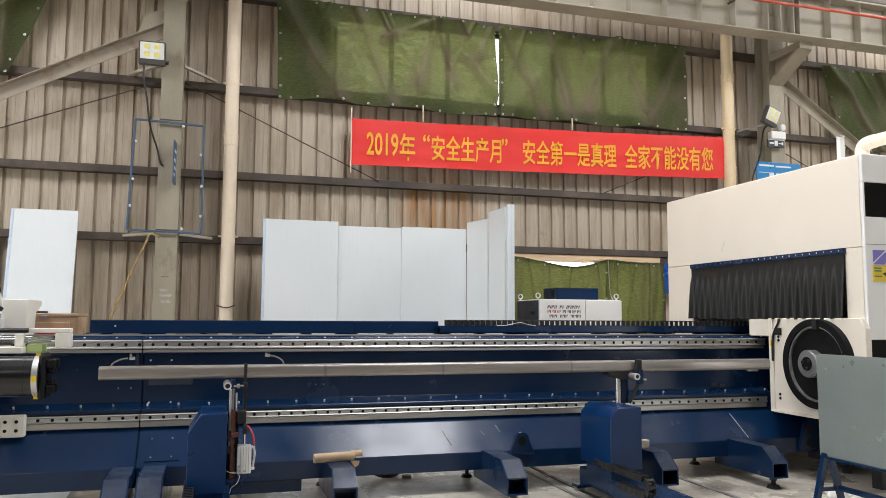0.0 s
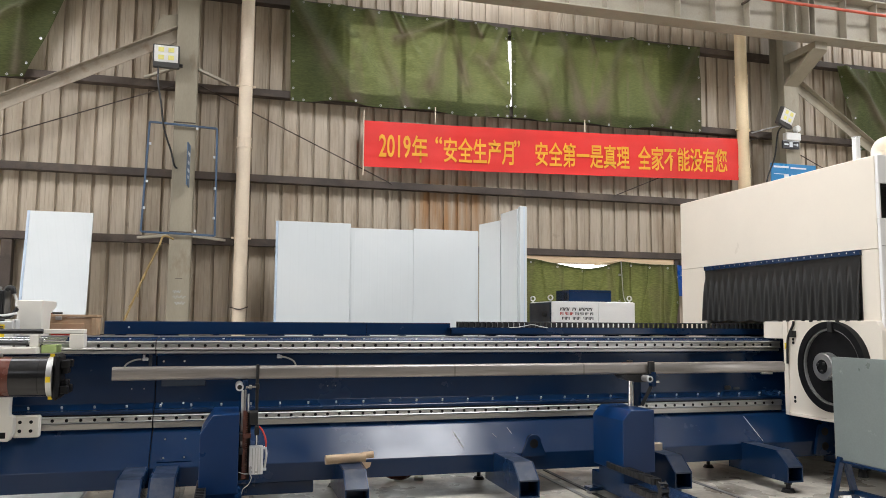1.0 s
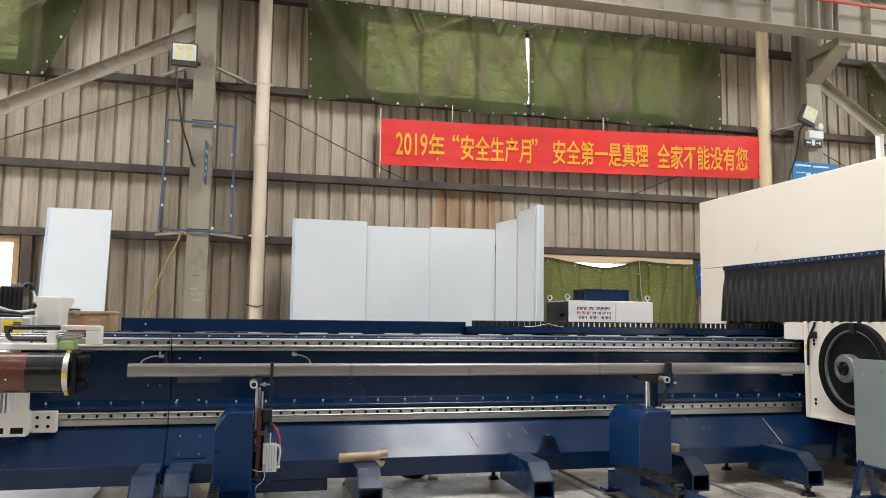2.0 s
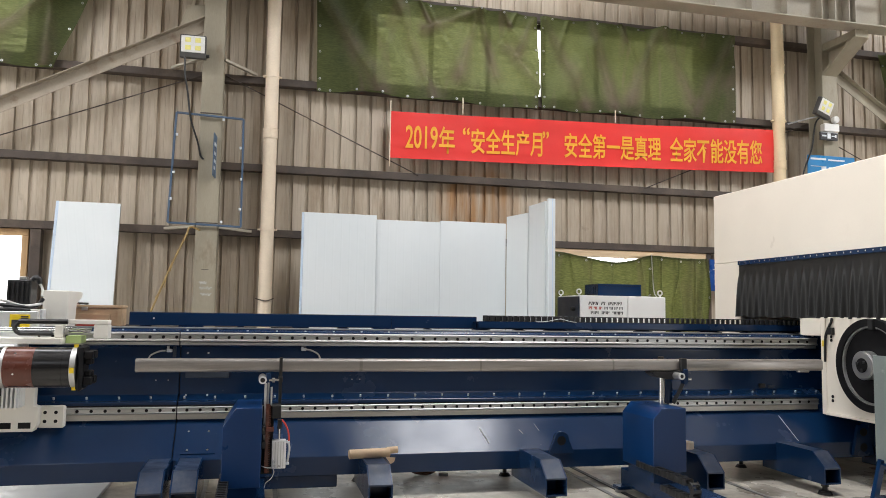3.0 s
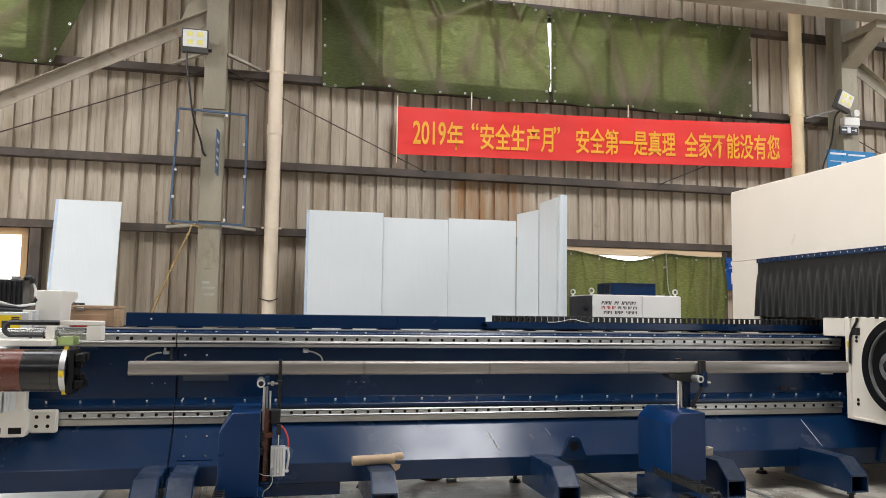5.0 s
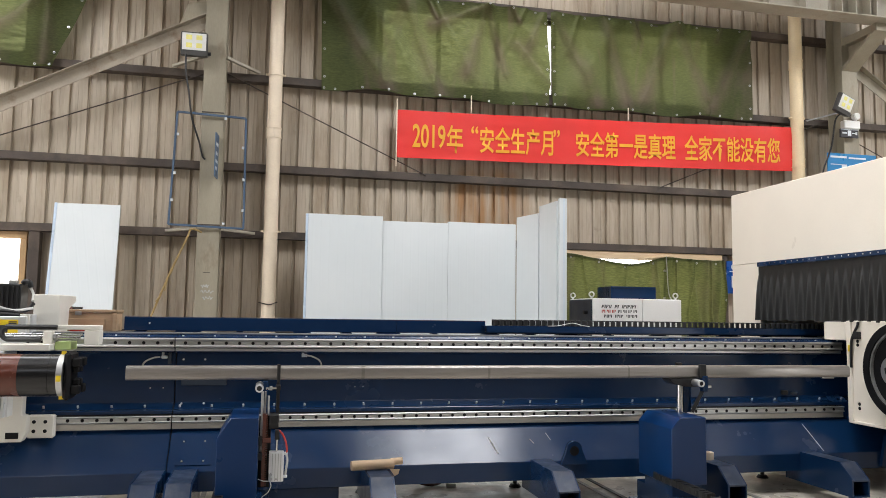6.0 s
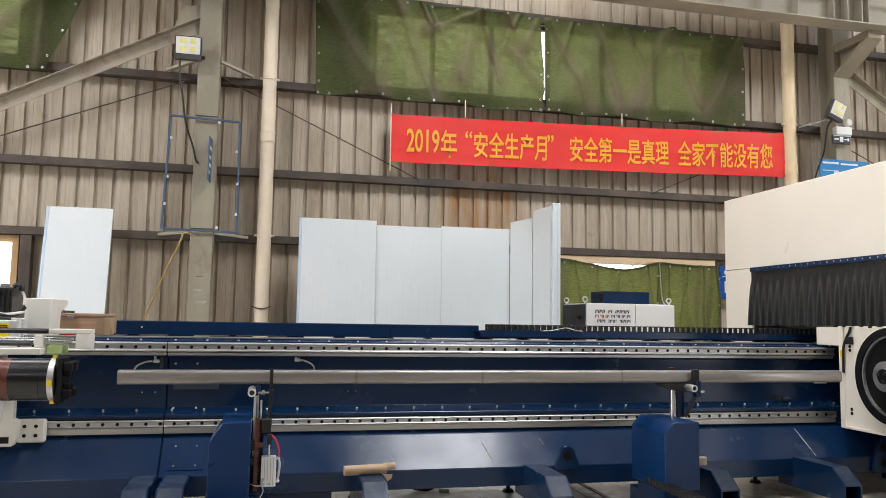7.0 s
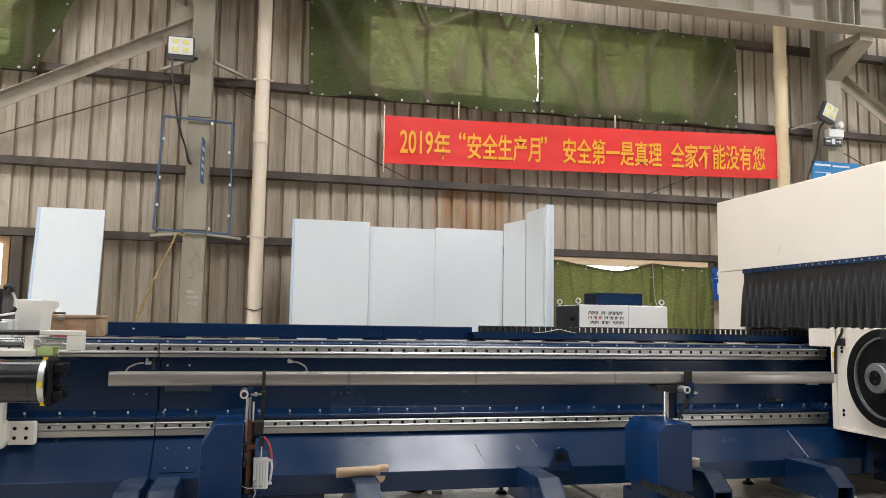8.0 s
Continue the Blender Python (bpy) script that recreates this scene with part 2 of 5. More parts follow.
def cladding_material():
    """Old beige wall sheet: vertical run-off streaks, grime blotches and a patch of rust streaks below one purlin."""
    m, nt, p = nodes_of("cladding_steel")
    col = ramp(nt, noise_tex(nt, 1.2, 5, (3.0, 3.0, 0.35)), [(0.3, (0.40, 0.337, 0.258)), (0.7, (0.55, 0.472, 0.375))])
    col = mixc(nt, ramp(nt, noise_tex(nt, 1.6, 6, (1.8, 1, 0.4), 0.65), [(0.50, grey(0)), (0.78, grey(0.95))]), col, (0.28, 0.205, 0.135))
    col = mixc(nt, ramp(nt, noise_tex(nt, 5.0, 5, (6, 1, 0.25), 0.6), [(0.50, grey(0)), (0.75, grey(0.55))]), col, (0.24, 0.19, 0.14))
    col = mixc(nt, ramp(nt, noise_tex(nt, 3.5, 4, (1, 1, 1), 0.5), [(0.66, grey(0)), (0.74, grey(0.5))]), col, (0.20, 0.155, 0.115))
    geo = nt.nodes.new("ShaderNodeNewGeometry")
    mp = nt.nodes.new("ShaderNodeMapping")
    mp.inputs["Location"].default_value = (-3.28 / 0.75, -10.86 / 3.0, -3.22 / 0.70)
    mp.inputs["Scale"].default_value = (1 / 0.75, 1 / 3.0, 1 / 0.70)
    link(nt, geo.outputs["Position"], mp.inputs["Vector"])
    ball = nt.nodes.new("ShaderNodeTexGradient")
    ball.gradient_type = "SPHERICAL"
    link(nt, mp.outputs[0], ball.inputs[0])
    streak = ramp(nt, noise_tex(nt, 1.3, 5, (4.5, 1, 0.35), 0.6), [(0.34, grey(0)), (0.58, grey(1))])
    near = ramp(nt, ball.outputs["Fac"], [(0.03, grey(0)), (0.35, grey(0.95))])
    patch = mixc(nt, 1.0, streak, near, "MULTIPLY")
    col = mixc(nt, patch, col, (0.35, 0.185, 0.075))
    link(nt, col, p.inputs["Base Color"])
    rr = ramp(nt, noise_tex(nt, 2.0, 5, (3, 3, 0.4)), [(0.3, grey(0.38)), (0.7, grey(0.65))])
    link(nt, rr, p.inputs["Roughness"])
    bp = nt.nodes.new("ShaderNodeBump")
    bp.inputs["Strength"].default_value, bp.inputs["Distance"].default_value = 0.10, 0.02
    link(nt, noise_tex(nt, 5, 3), bp.inputs["Height"])
    link(nt, bp.outputs[0], p.inputs["Normal"])
    return m


M["cladding"] = cladding_material()


def tarp_material(name, thru, clear, dust_sheen):
    """Woven green tarpaulin: brown dust smears and painted fold sheen, fine weave, lets some daylight through."""
    m, nt, p = nodes_of(name)
    out = nt.nodes["Material Output"]
    col = ramp(nt, noise_tex(nt, 1.6, 5, (1.4, 1, 0.7)), [(0.3, (0.048, 0.060, 0.020)), (0.72, (0.078, 0.092, 0.030))])
    geo = nt.nodes.new("ShaderNodeNewGeometry")
    mp = nt.nodes.new("ShaderNodeMapping")
    mp.inputs["Rotation"].default_value = (0, radians(28), 0)
    mp.inputs["Scale"].default_value = (2.6, 1, 0.55)
    link(nt, geo.outputs["Position"], mp.inputs["Vector"])
    sm = nt.nodes.new("ShaderNodeTexNoise")
    sm.inputs["Scale"].default_value, sm.inputs["Detail"].default_value, sm.inputs["Distortion"].default_value = 1.0, 3, 0.8
    link(nt, mp.outputs[0], sm.inputs["Vector"])
    smear = ramp(nt, sm.outputs["Fac"], [(0.54, grey(0)), (0.70, grey(dust_sheen * 0.7))])
    # per-vertex mask: painted sheen and dust on the fold ridges
    worn = nt.nodes.new("ShaderNodeAttribute")
    worn.attribute_name = "dust_sheen"
    patchy = ramp(nt, noise_tex(nt, 2.6, 4, (1, 1, 0.7), 0.6), [(0.34, grey(0.25)), (0.6, grey(1.0))])
    smear = mixc(nt, 1.0, smear, mixc(nt, 1.0, worn.outputs["Fac"], patchy, "MULTIPLY"), "LIGHTEN")
    col = mixc(nt, smear, col, (0.135, 0.105, 0.076))
    weave = noise_tex(nt, 30, 3, (0.5, 1, 3))
    col = mixc(nt, 0.16, col, ramp(nt, weave, [(0.35, grey(0.4)), (0.65, grey(1.2))]), "MULTIPLY")
    link(nt, col, p.inputs["Base Color"])
    p.inputs["Roughness"].default_value = 0.72
    p.inputs["Specular IOR Level"].default_value = 0.25
    b = nt.nodes.new("ShaderNodeBump")
    b.inputs["Strength"].default_value, b.inputs["Distance"].default_value = 0.05, 0.01
    link(nt, weave, b.inputs["Height"])
    b3 = nt.nodes.new("ShaderNodeBump")
    b3.inputs["Strength"].default_value, b3.inputs["Distance"].default_value = 0.3, 0.12
    link(nt, noise_tex(nt, 2.2, 3, (1.6, 1, 0.6)), b3.inputs["Height"])
    link(nt, b.outputs[0], b3.inputs["Normal"])
    link(nt, b3.outputs[0], p.inputs["Normal"])
    t = nt.nodes.new("ShaderNodeBsdfTranslucent")
    thin = mixc(nt, ramp(nt, weave, [(0.4, grey(0)), (0.75, grey(1))]), (0.12, 0.135, 0.035), (0.34, 0.34, 0.12))
    thin = mixc(nt, smear, thin, (0.10, 0.075, 0.04))
    link(nt, thin, t.inputs["Color"])
    mx = nt.nodes.new("ShaderNodeMixShader")
    mx.inputs[0].default_value = thru
    link(nt, p.outputs[0], mx.inputs[1])
    link(nt, t.outputs[0], mx.inputs[2])
    # pinholes of the weave, in short horizontal runs
    holes = ramp(nt, noise_tex(nt, 14, 4, (0.35, 1, 4), 0.7), [(0.42, grey(clear * 0.25)), (0.72, grey(clear * 2.2))])
    holes = mixc(nt, smear, holes, grey(clear * 0.3))
    tr = nt.nodes.new("ShaderNodeBsdfTransparent")
    tr.inputs["Color"].default_value = (0.92, 1.0, 0.45, 1)
    mx2 = nt.nodes.new("ShaderNodeMixShader")
    link(nt, holes, mx2.inputs[0])
    link(nt, mx.outputs[0], mx2.inputs[1])
    link(nt, tr.outputs[0], mx2.inputs[2])
    link(nt, mx2.outputs[0], out.inputs["Surface"])
    return m


M["tarp"] = tarp_material("green_tarpaulin", 0.17, 0.034, 1.0)
M["tarp_mid"] = tarp_material("worn_green_tarpaulin", 0.13, 0.020, 1.0)
M["tarp_heavy"] = tarp_material("heavy_green_tarpaulin", 0.26, 0.0, 0.5)


def glow_material(name, colour, strength):
    m, nt, p = nodes_of(name)
    p.inputs["Base Color"].default_value = (0, 0, 0, 1)
    p.inputs["Emission Color"].default_value = (*colour, 1)
    p.inputs["Emission Strength"].default_value = strength
    return m


M["daylight"] = glow_material("bright_daylight", (1.0, 0.985, 0.95), 3.2)


def glass_material(name, colour, rough=0.05):
    m, nt, p = nodes_of(name)
    p.inputs["Base Color"].default_value = (*colour, 1)
    p.inputs["Roughness"].default_value = rough
    p.inputs["Transmission Weight"].default_value = 1.0
    return m


M["smoked_glass"] = glass_material("smoked_glass", (0.10, 0.11, 0.12))

# ---- building blocks ----
ORIGIN = {}


def thing(name, at, label, category, group="", kind=""):
    ob = new(name)
    ob.empty_display_size = 0.1
    ob.location = at
    ORIGIN[ob.name] = Vector(at)
    return tagged(ob, label, category, group, kind)


def mesh_of(bm, name, origin, smooth=None):
    me = bpy.data.meshes.new(name)
    bmesh.ops.recalc_face_normals(bm, faces=bm.faces[:])
    bmesh.ops.translate(bm, verts=bm.verts[:], vec=-Vector(origin))
    bm.to_mesh(me)
    bm.free()
    if smooth:
        me.polygons.foreach_set("use_smooth", [True] * len(me.polygons))
        me.set_sharp_from_angle(angle=radians(smooth))
    return me


def part(name, bm, material, parent, label="", smooth=28):
    """One mesh object under a thing or under a part, from a bmesh in world metres."""
    o = ORIGIN[parent.name]
    me = mesh_of(bm, name, o, smooth)
    me.materials.append(M[material])
    ob = new(name, me)
    ob.parent = parent
    ORIGIN[ob.name] = o
    return tagged(ob, label)


def solid(name, bm, material, label, category, kind="", group="", smooth=28):
    """One mesh object of its own, top level, with its origin at the foot of its bounds."""
    pts = [v.co for v in bm.verts]
    at = Vector(((min(p.x for p in pts) + max(p.x for p in pts)) / 2, (min(p.y for p in pts) + max(p.y for p in pts)) / 2, min(p.z for p in pts)))
    me = mesh_of(bm, name, at, smooth)
    me.materials.append(M[material])
    ob = new(name, me)
    ob.location = at
    ORIGIN[ob.name] = at
    return tagged(ob, label, category, group, kind)


def join(bm, other):
    tmp = bpy.data.meshes.new("tmp")
    other.to_mesh(tmp)
    other.free()
    bm.from_mesh(tmp)
    bpy.data.meshes.remove(tmp)
    return bm


def box(x0, x1, y0, y1, z0, z1, bevel=0.0, bm=None, seg=1):
    b = bmesh.new()
    bmesh.ops.create_cube(b, size=1.0, matrix=Matrix.Translation(((x0 + x1) / 2, (y0 + y1) / 2, (z0 + z1) / 2)) @ Matrix.Diagonal((abs(x1 - x0), abs(y1 - y0), abs(z1 - z0), 1)))
    if bevel:
        bmesh.ops.bevel(b, geom=b.edges[:], offset=bevel, segments=seg, affect="EDGES", profile=0.6)
    return join(bm, b) if bm else b


def prism(profile, axis, a, b, bevel=0.0, bm=None):
    """A closed outline swept along an axis from a to b. Outline in the other two axes, in the order x, y, z."""
    q = bmesh.new()

    def at(u, v, w):
        return {"x": (w, u, v), "y": (u, w, v), "z": (u, v, w)}[axis]

    lo = [q.verts.new(at(u, v, a)) for u, v in profile]
    hi = [q.verts.new(at(u, v, b)) for u, v in profile]
    q.faces.new(lo)
    q.faces.new(hi[::-1])
    n = len(profile)
    for i in range(n):
        q.faces.new((lo[i], hi[i], hi[(i + 1) % n], lo[(i + 1) % n]))
    bmesh.ops.recalc_face_normals(q, faces=q.faces[:])
    if bevel:
        bmesh.ops.bevel(q, geom=q.edges[:], offset=bevel, segments=1, affect="EDGES")
    return join(bm, q) if bm else q


def rod(p0, p1, r, seg=12, bm=None, r2=None, bevel=0.0):
    """A round bar from p0 to p1."""
    q = bmesh.new()
    p0, p1 = Vector(p0), Vector(p1)
    d = p1 - p0
    m = Matrix.Translation((p0 + p1) / 2) @ d.to_track_quat("Z", "Y").to_matrix().to_4x4()
    bmesh.ops.create_cone(q, cap_ends=True, segments=seg, radius1=r, radius2=r if r2 is None else r2, depth=d.length, matrix=m)
    if bevel:
        caps = [e for f in q.faces if len(f.verts) > 4 for e in f.edges]
        bmesh.ops.bevel(q, geom=list(set(caps)), offset=bevel, segments=2, affect="EDGES")
    return join(bm, q) if bm else q


def bar(p0, p1, w, h, bm=None, bevel=0.0):
    """A square bar from p0 to p1, w across and h high."""
    q = bmesh.new()
    p0, p1 = Vector(p0), Vector(p1)
    d = p1 - p0
    up = Vector((0, 0, 1)) if abs(d.normalized().z) < 0.95 else Vector((0, 1, 0))
    side = d.cross(up).normalized()
    top = side.cross(d).normalized()
    m = Matrix((side, top, d.normalized())).transposed().to_4x4()
    bmesh.ops.create_cube(q, size=1.0, matrix=Matrix.Translation((p0 + p1) / 2) @ m @ Matrix.Diagonal((w, h, d.length, 1)))
    if bevel:
        bmesh.ops.bevel(q, geom=q.edges[:], offset=bevel, segments=1, affect="EDGES")
    return join(bm, q) if bm else q


def ring(centre, axis, r_out, r_in, depth, seg=48, bm=None):
    """A flat ring (tube) round an axis: x, y or z; it reaches depth along it from the centre."""
    q = bmesh.new()
    rows = []
    for r, d in ((r_in, 0), (r_out, 0), (r_out, depth), (r_in, depth)):
        loop = []
        for i in range(seg):
            c, s = math.cos(2 * math.pi * i / seg) * r, math.sin(2 * math.pi * i / seg) * r
            v = {"x": (d, c, s), "y": (c, d, s), "z": (c, s, d)}[axis]
            loop.append(q.verts.new(Vector(centre) + Vector(v)))
        rows.append(loop)
    for k in range(4):
        a, b = rows[k], rows[(k + 1) % 4]
        for i in range(seg):
            q.faces.new((a[i], a[(i + 1) % seg], b[(i + 1) % seg], b[i]))
    return join(bm, q) if bm else q


def hose(points, r, seg=8, steps=10, bm=None):
    """A round cable through points, smoothed."""
    pts = [Vector(p) for p in points]
    line = []
    for i in range(len(pts) - 1):
        p0, p1, p2, p3 = pts[max(i - 1, 0)], pts[i], pts[i + 1], pts[min(i + 2, len(pts) - 1)]
        for k in range(steps):
            t = k / steps
            line.append(0.5 * (2 * p1 + (p2 - p0) * t + (2 * p0 - 5 * p1 + 4 * p2 - p3) * t * t + (3 * p1 - p0 - 3 * p2 + p3) * t ** 3))
    line.append(pts[-1])
    q = bmesh.new()
    rows, side = [], None
    for i, p in enumerate(line):
        d = (line[min(i + 1, len(line) - 1)] - line[max(i - 1, 0)]).normalized()
        if side is None:
            side = d.orthogonal().normalized()
        side = (side - d * side.dot(d)).normalized()
        up = d.cross(side)
        rows.append([q.verts.new(p + r * (math.cos(2 * math.pi * k / seg) * side + math.sin(2 * math.pi * k / seg) * up)) for k in range(seg)])
    for a, b in zip(rows, rows[1:]):
        for k in range(seg):
            q.faces.new((a[k], a[(k + 1) % seg], b[(k + 1) % seg], b[k]))
    q.faces.new(rows[0])
    q.faces.new(rows[-1][::-1])
    return join(bm, q) if bm else q


def sheet(nx, nz, f, thick=0.0, bm=None):
    """A cloth or sheet: f(u, v) gives its points, u and v from 0 to 1."""
    q = bmesh.new()
    rows = [[q.verts.new(f(i / nx, k / nz)) for i in range(nx + 1)] for k in range(nz + 1)]
    for k in range(nz):
        for i in range(nx):
            q.faces.new((rows[k][i], rows[k][i + 1], rows[k + 1][i + 1], rows[k + 1][i]))
    if thick:
        bmesh.ops.recalc_face_normals(q, faces=q.faces[:])
        bmesh.ops.solidify(q, geom=q.faces[:], thickness=thick)
    return join(bm, q) if bm else q


def tilted(bm, m):
    bmesh.ops.transform(bm, matrix=m, verts=bm.verts[:])
    return bm


def wobble(x, z, s=1.0, seed=0.0):
    return noise.noise(Vector((x * s + seed, z * s, seed * 1.7)))


# ---- the hall ----
X0, X1, Y0, Y1, EAVES = HALL
solid("floor", box(X0 - 0.3, X1 + 0.3, Y0 - 0.3, Y1 + 0.4, -0.2, 0.0), "concrete", "stained grey concrete workshop floor", "floor", "structure")

OPENINGS = [(1.62, 7.02, 4.88, 6.10), (-8.2, -2.95, 4.88, 6.03), (13.0, 17.0, 4.88, 6.03), (4.40, 7.02, 0.0, 2.56), (-5.3, -2.82, 1.0, 2.55)]
RIB = 0.2219


def cladding():
    """Trapezoid-ribbed steel cladding seen from inside, with openings left out."""
    bm = bmesh.new()
    xs = []
    k = math.floor(X0 / RIB)
    while k * RIB < X1:
        c = k * RIB + 0.041     # centre line of a groove
        c += 0.026 if 0.0 < c < 2.4 else -0.022 if c < -0.3 else 0.0     # sheets lapped a little off the pitch
        xs += [(c - 0.025, 0.0), (c - 0.019, 0.034), (c - 0.015, 0.037), (c + 0.015, 0.037), (c + 0.019, 0.034), (c + 0.025, 0.0),
               (c + 0.080, 0.0), (c + 0.084, 0.003), (c + 0.139, 0.003), (c + 0.143, 0.0)]
        k += 1
    zs = [0.0, 1.0, 2.0, 2.55, 2.56, 2.70, 3.55, 4.88, 6.03, 6.10, 7.0, EAVES]
    grid = [[bm.verts.new((x, Y1 + d, z)) for x, d in xs] for z in zs]
    for j in range(len(zs) - 1):
        zc = (zs[j] + zs[j + 1]) / 2
        for i in range(len(xs) - 1):
            xc = (xs[i][0] + xs[i + 1][0]) / 2
            if any(a < xc < b and c < zc < d for a, b, c, d in OPENINGS):
                continue
            bm.faces.new((grid[j][i], grid[j][i + 1], grid[j + 1][i + 1], grid[j + 1][i]))
    bmesh.ops.delete(bm, geom=[v for v in bm.verts if not v.link_faces], context="VERTS")
    bmesh.ops.solidify(bm, geom=bm.faces[:], thickness=0.004)
    return bm


north = solid("wall_north", cladding(), "cladding", "dirty beige ribbed steel wall cladding with rust stains", "wall", "structure", smooth=None)


def plain_wall(name, rects, axis, at, thick):
    bm = bmesh.new()
    for a, b, c, d in rects:
        if axis == "x":
            box(at, at + thick, a, b, c, d, bm=bm)
        else:
            box(a, b, at, at + thick, c, d, bm=bm)
    return solid(name, bm, "plaster", "plain grey painted hall wall", "wall", "structure", smooth=None)


# plain walls out of view, added to close the hall
plain_wall("wall_south", [(X0, 15.8, 0, EAVES), (20.8, X1, 0, EAVES), (15.8, 20.8, 5.8, EAVES)], "y", Y0 - 0.2, 0.2)
# the gap in the west wall only lets the added fill lamp in
plain_wall("wall_west", [(Y0, -2.5, 0, EAVES), (4.5, Y1, 0, EAVES), (-2.5, 4.5, 5.1, EAVES)], "x", X0 - 0.2, 0.2)
plain_wall("wall_east", [(Y0, Y1, 0, EAVES)], "x", X1, 0.2)
roof = bmesh.new()
spans = [Y0 - 0.2] + [v for row in ROWS[::-1] for v in row[:2]] + [Y1 + 0.3]
for ya, yb in zip(spans[::2], spans[1::2]):
    box(X0 - 0.2, X1 + 0.2, ya, yb, EAVES, EAVES + 0.12, bm=roof)
for ya, yb, watts, centres in ROWS:
    edges = [X0 - 0.2] + [v for c in centres for v in (c - STRIP_W / 2, c + STRIP_W / 2)] + [X1 + 0.2]
    for a, b in zip(edges[::2], edges[1::2]):
        box(a, b, ya, yb, EAVES, EAVES + 0.12, bm=roof)
solid("ceiling", roof, "roof", "grey steel sheet roof with rows of rooflights", "ceiling", "structure", smooth=None)
solid("backdrop", box(X0, X1, 14.0, 14.1, -0.2, 8.5), "daylight", "bright hazy daylight outside the windows", "backdrop", "structure", smooth=None)

# steel purlins along the wall
for z in (1.36, 2.69, 3.60, 4.84, 6.21, 7.6):
    bm = bmesh.new()
    prism([(10.70, z - 0.10), (10.85, z - 0.10), (10.85, z - 0.094), (10.706, z - 0.094), (10.706, z - 0.006), (10.85, z - 0.006), (10.85, z), (10.70, z)], "x", X0, X1, bm=bm)
    if z == 1.36:
        bm.free()
        bm = bmesh.new()
        for a, b in ((X0, -5.3), (-2.82, 4.40), (7.02, X1)):
            box(a, b, 10.70, 10.85, z - 0.10, z, bm=bm)
    solid("purlin", bm, "purlin", "dark brown steel wall purlin", "purlin", "structure", "wall purlins")


def column(x, w=0.275):
    c = thing("steel_column", (x, 10.45, 0), "grey painted steel H-section column with scuffs", "column", "hall columns")
    part("front_flange", box(x - w / 2, x + w / 2, 10.33, 10.348, 0, EAVES, 0.003), "steel_grey", c)
    part("back_flange", box(x - w / 2, x + w / 2, 10.655, 10.673, 0, EAVES, 0.003), "steel_grey", c)
    part("web", box(x - 0.006, x + 0.006, 10.3485, 10.6545, 0, EAVES), "steel_grey", c)
    for z in (2.70, 4.17):
        bm = box(x - w / 2 - 0.002, x + w / 2 + 0.002, 10.324, 10.3295, z, z + 0.014)
        part("weld_bead", bm, "purlin", c)
    return c


col_l, col_r = column(-0.585), column(9.10, 0.285)
column(-9.9), column(18.6)

# small knee braces between the left column and the purlins
for zz, dx in ((4.93, 1), (4.93, -1), (2.66, 1), (2.66, -1)):
    x = -0.585 + dx * 0.14
    solid("fly_brace", bar((x, 10.36, zz), (x + dx * 0.42, 10.69, zz - (0.07 if zz > 4 else 0.01)), 0.05, 0.035, bevel=0.003), "girder", "light grey steel angle brace between column and purlin", "brace",
          group="fly braces", kind="structure")

# inclined struts from the columns
for a, b, y in (((-4.6, 3.32), (-0.72, 5.40), 10.42), ((9.25, 5.63), (11.4, 4.25), 10.44)):
    st = thing("diagonal_strut", (a[0], y, min(a[1], b[1])), "grey steel angle strut running diagonally to the column", "strut", "diagonal struts", "structure")
    # the right strut's shade is painted: it takes the darker column grey
    sm = "strut" if a[0] < 0 else "steel_grey"
    part("leg_plate", bar((a[0], y, a[1]), (b[0], y, b[1]), 0.012, 0.165, bevel=0.002), sm, st)
    part("top_plate", bar((a[0], y - 0.06, a[1] + 0.09), (b[0], y - 0.06, b[1] + 0.09), 0.10, 0.012, bevel=0.002), sm, st)
solid("gusset_plate", prism([(-1.08, 5.28), (-0.725, 5.38), (-0.725, 5.70), (-0.95, 5.66)], "y", 10.44, 10.452), "steel_grey", "grey steel gusset plate welded to the column", "gusset", "structure")

# thin bracing rods
for p, q in (((-7.5, 10.69, 2.02), (-0.72, 10.69, 4.80)), ((-0.45, 10.69, 4.82), (2.32, 10.69, 3.57)), ((5.95, 10.69, 3.575), (8.95, 10.69, 4.83)), ((9.25, 10.6, 4.55), (11.2, 10.6, 3.7))):
    solid("brace_rod", rod(p, q, 0.0085, 8), "purlin", "thin dark steel cross-bracing rod", "rod", "structure", "bracing rods")

# crane runway girder on a bracket
g = thing("crane_runway_girder", (4, 9.6, 6.08), "grey painted steel runway girder with web stiffeners", "girder", kind="structure")
part("bottom_flange", box(X0, X1, 9.44, 9.76, 6.08, 6.10, 0.003), "girder", g)
part("web", box(X0, X1, 9.594, 9.606, 6.10, 6.76), "girder", g)
part("top_flange", box(X0, X1, 9.42, 9.78, 6.76, 6.785, 0.003), "girder", g)
x = 3.40
while x < 14:
    part("stiffener", box(x, x + 0.012, 9.45, 9.594, 6.10, 6.76), "girder", g)
    x += 0.605
for x in (8.47, 8.72):
    part("stiffener", box(x, x + 0.014, 9.44, 9.594, 6.10, 6.76), "girder", g)
solid("crane_rail", box(X0, X1, 9.565, 9.635, 6.786, 6.90, 0.006), "purlin", "dark steel crane rail on the girder", "rail", "structure")
solid("red_conduit", rod((X0, 9.33, 6.51), (X1, 9.33, 6.51), 0.024, 10), "orange_red", "red conductor pipe along the runway girder", "conduit", "structure")
